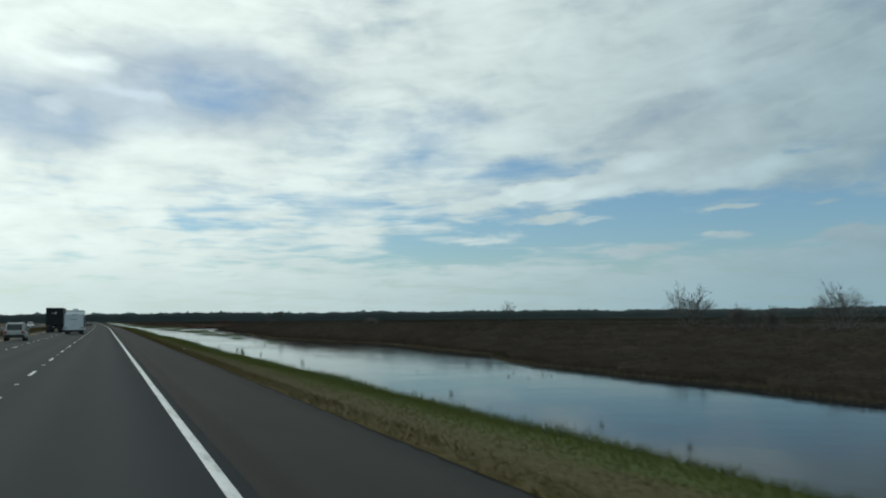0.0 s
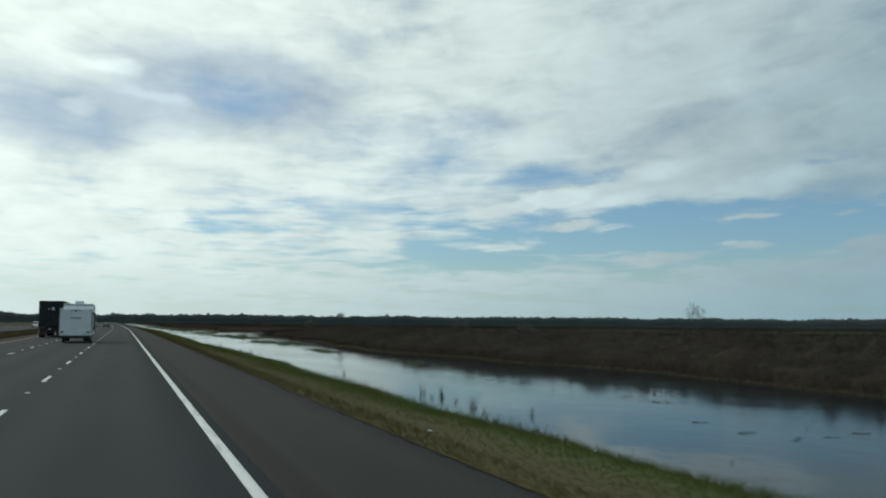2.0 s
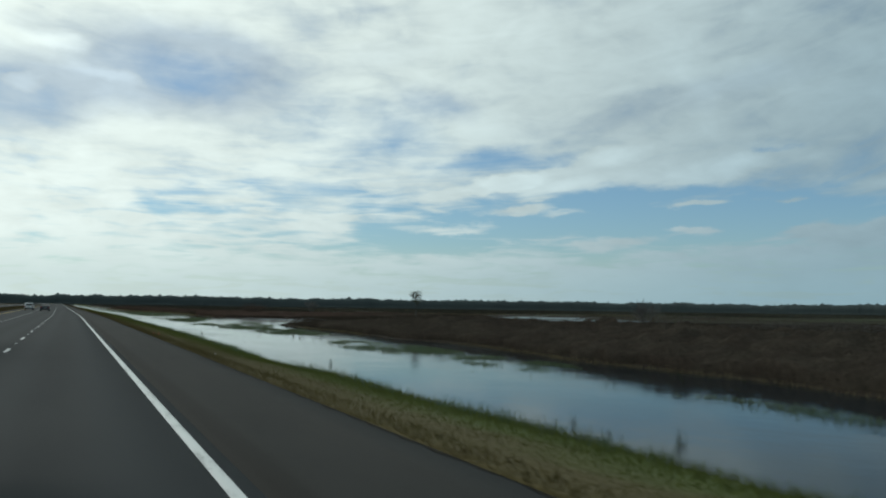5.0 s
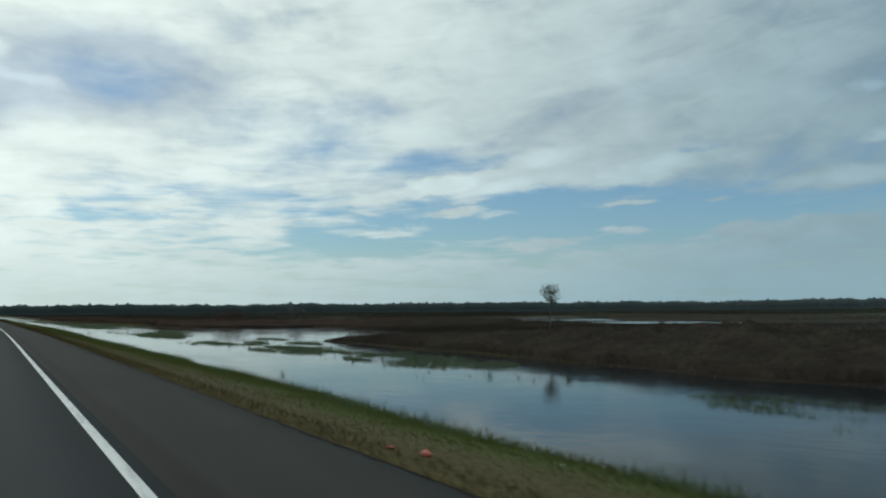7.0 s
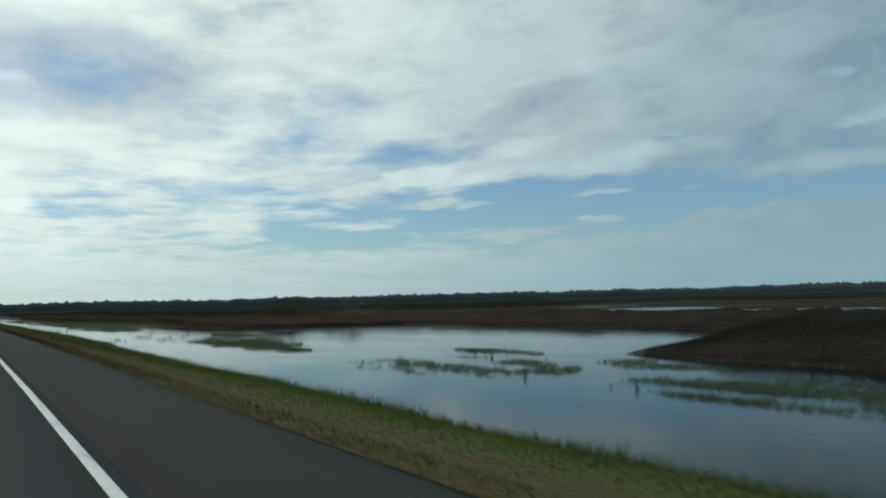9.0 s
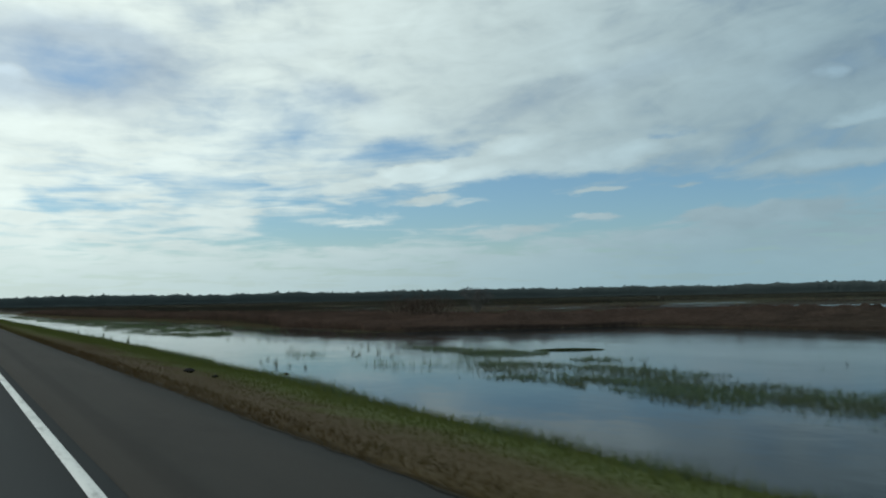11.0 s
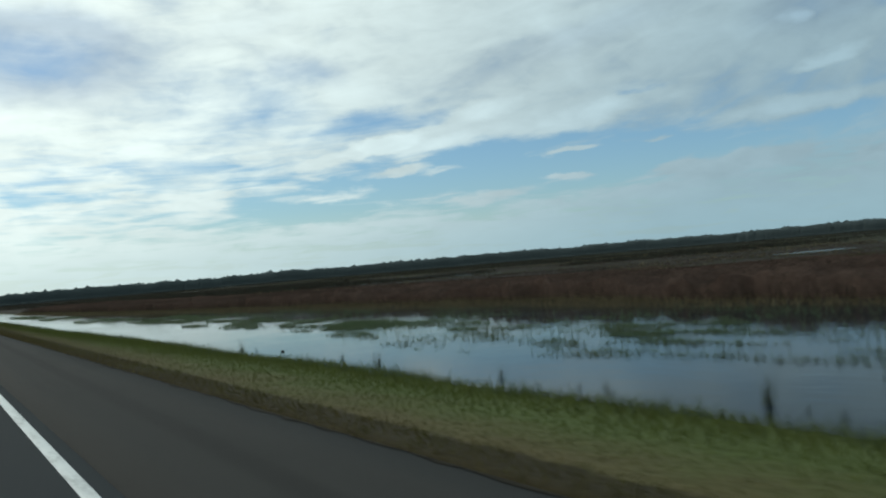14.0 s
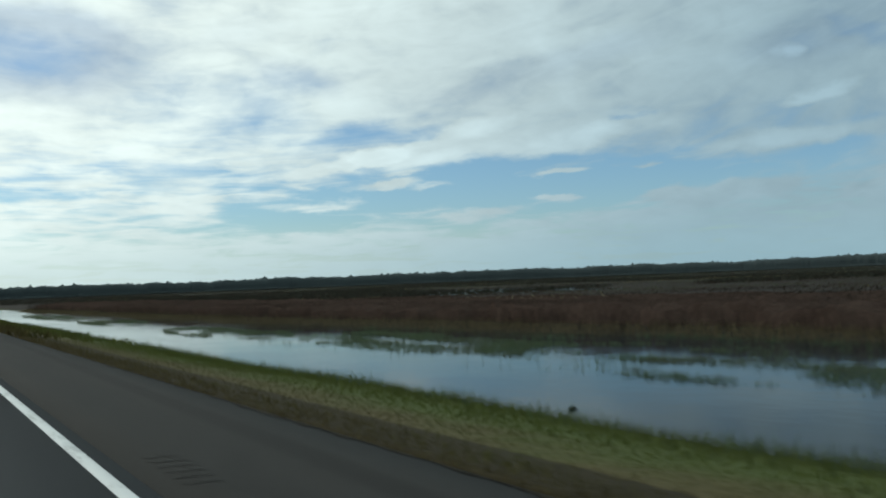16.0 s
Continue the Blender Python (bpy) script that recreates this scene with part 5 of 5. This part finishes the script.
scrap("cone_scrap", 5.4, 196.5, 0.09, M_ORANGE, "torn orange rubber scrap lying on the verge", "litter", 1)
scrap("cone_scrap", 5.7, 195.9, 0.14, M_ORANGE, "larger torn orange rubber scrap lying on the verge", "litter", 2)
for k, (lx, ly) in enumerate(((10.6, 118.2), (8.1, 177.6), (5.7, 170.0), (8.8, 197.1), (5.8, 69.4), (11.2, 195.8))):
    scrap("paper_scrap", lx, ly, 0.055, M_LITTER, "crumpled white litter lying on the grass", "litter", 5 + k)
for k, (lx, ly, size) in enumerate(((7.3, 319.5, 0.24), (7.7, 317.8, 0.12))):
    scrap("tyre_scrap", lx, ly, size, M_TYRE, "torn black tyre scrap lying on the dry grass", "litter", 21 + k)
for k, (lx, ly, size) in enumerate(((12.7, 325.7, 0.13), (12.8, 437.1, 0.14), (13.4, 405.0, 0.13))):
    scrap("driftwood", lx, ly, size, M_TYRE, "dark wet piece of wood floating by the bank", "driftwood", 31 + k).location.z = WATER + 0.02

# ---- raised reflectors midway between the lane dashes ----
stud = bmesh.new()
box(stud, -0.06, 0.06, -0.055, 0.055, 0.0, 0.024)
for v in stud.verts:
    if v.co.z > 0.01:
        v.co.x, v.co.y = v.co.x * 0.8, v.co.y * 0.45
stud_mesh = None
for lane_x in (-2.05, -5.65):
    for k in range(-4, 40):
        if stud_mesh is None:
            ob = part("road_stud", stud, M_PALE, road)
            stud_mesh = ob.data
        else:
            ob = new("road_stud", stud_mesh)
            ob.parent = road
        ob.location = (lane_x, 35.0 + 12.19 * (k + 0.5), 0)

# ---- the slight bend: all that was laid out along a straight line follows the road ----
PAVED = (road, shoulder, inner, opposite)
for ob in list(bpy.data.objects):
    if ob.type not in ("MESH", "EMPTY") or (ob.parent is not None and ob.parent not in PAVED):
        continue
    if ob.type == "MESH" and ob.matrix_basis == Matrix.Identity(4):
        co = np.empty(3 * len(ob.data.vertices), np.float32)
        ob.data.vertices.foreach_get("co", co)
        co[0::3] += swing(co[1::3])
        ob.data.vertices.foreach_set("co", co)
        ob.data.update()
    else:
        ob.location.x += float(swing(ob.location.y))
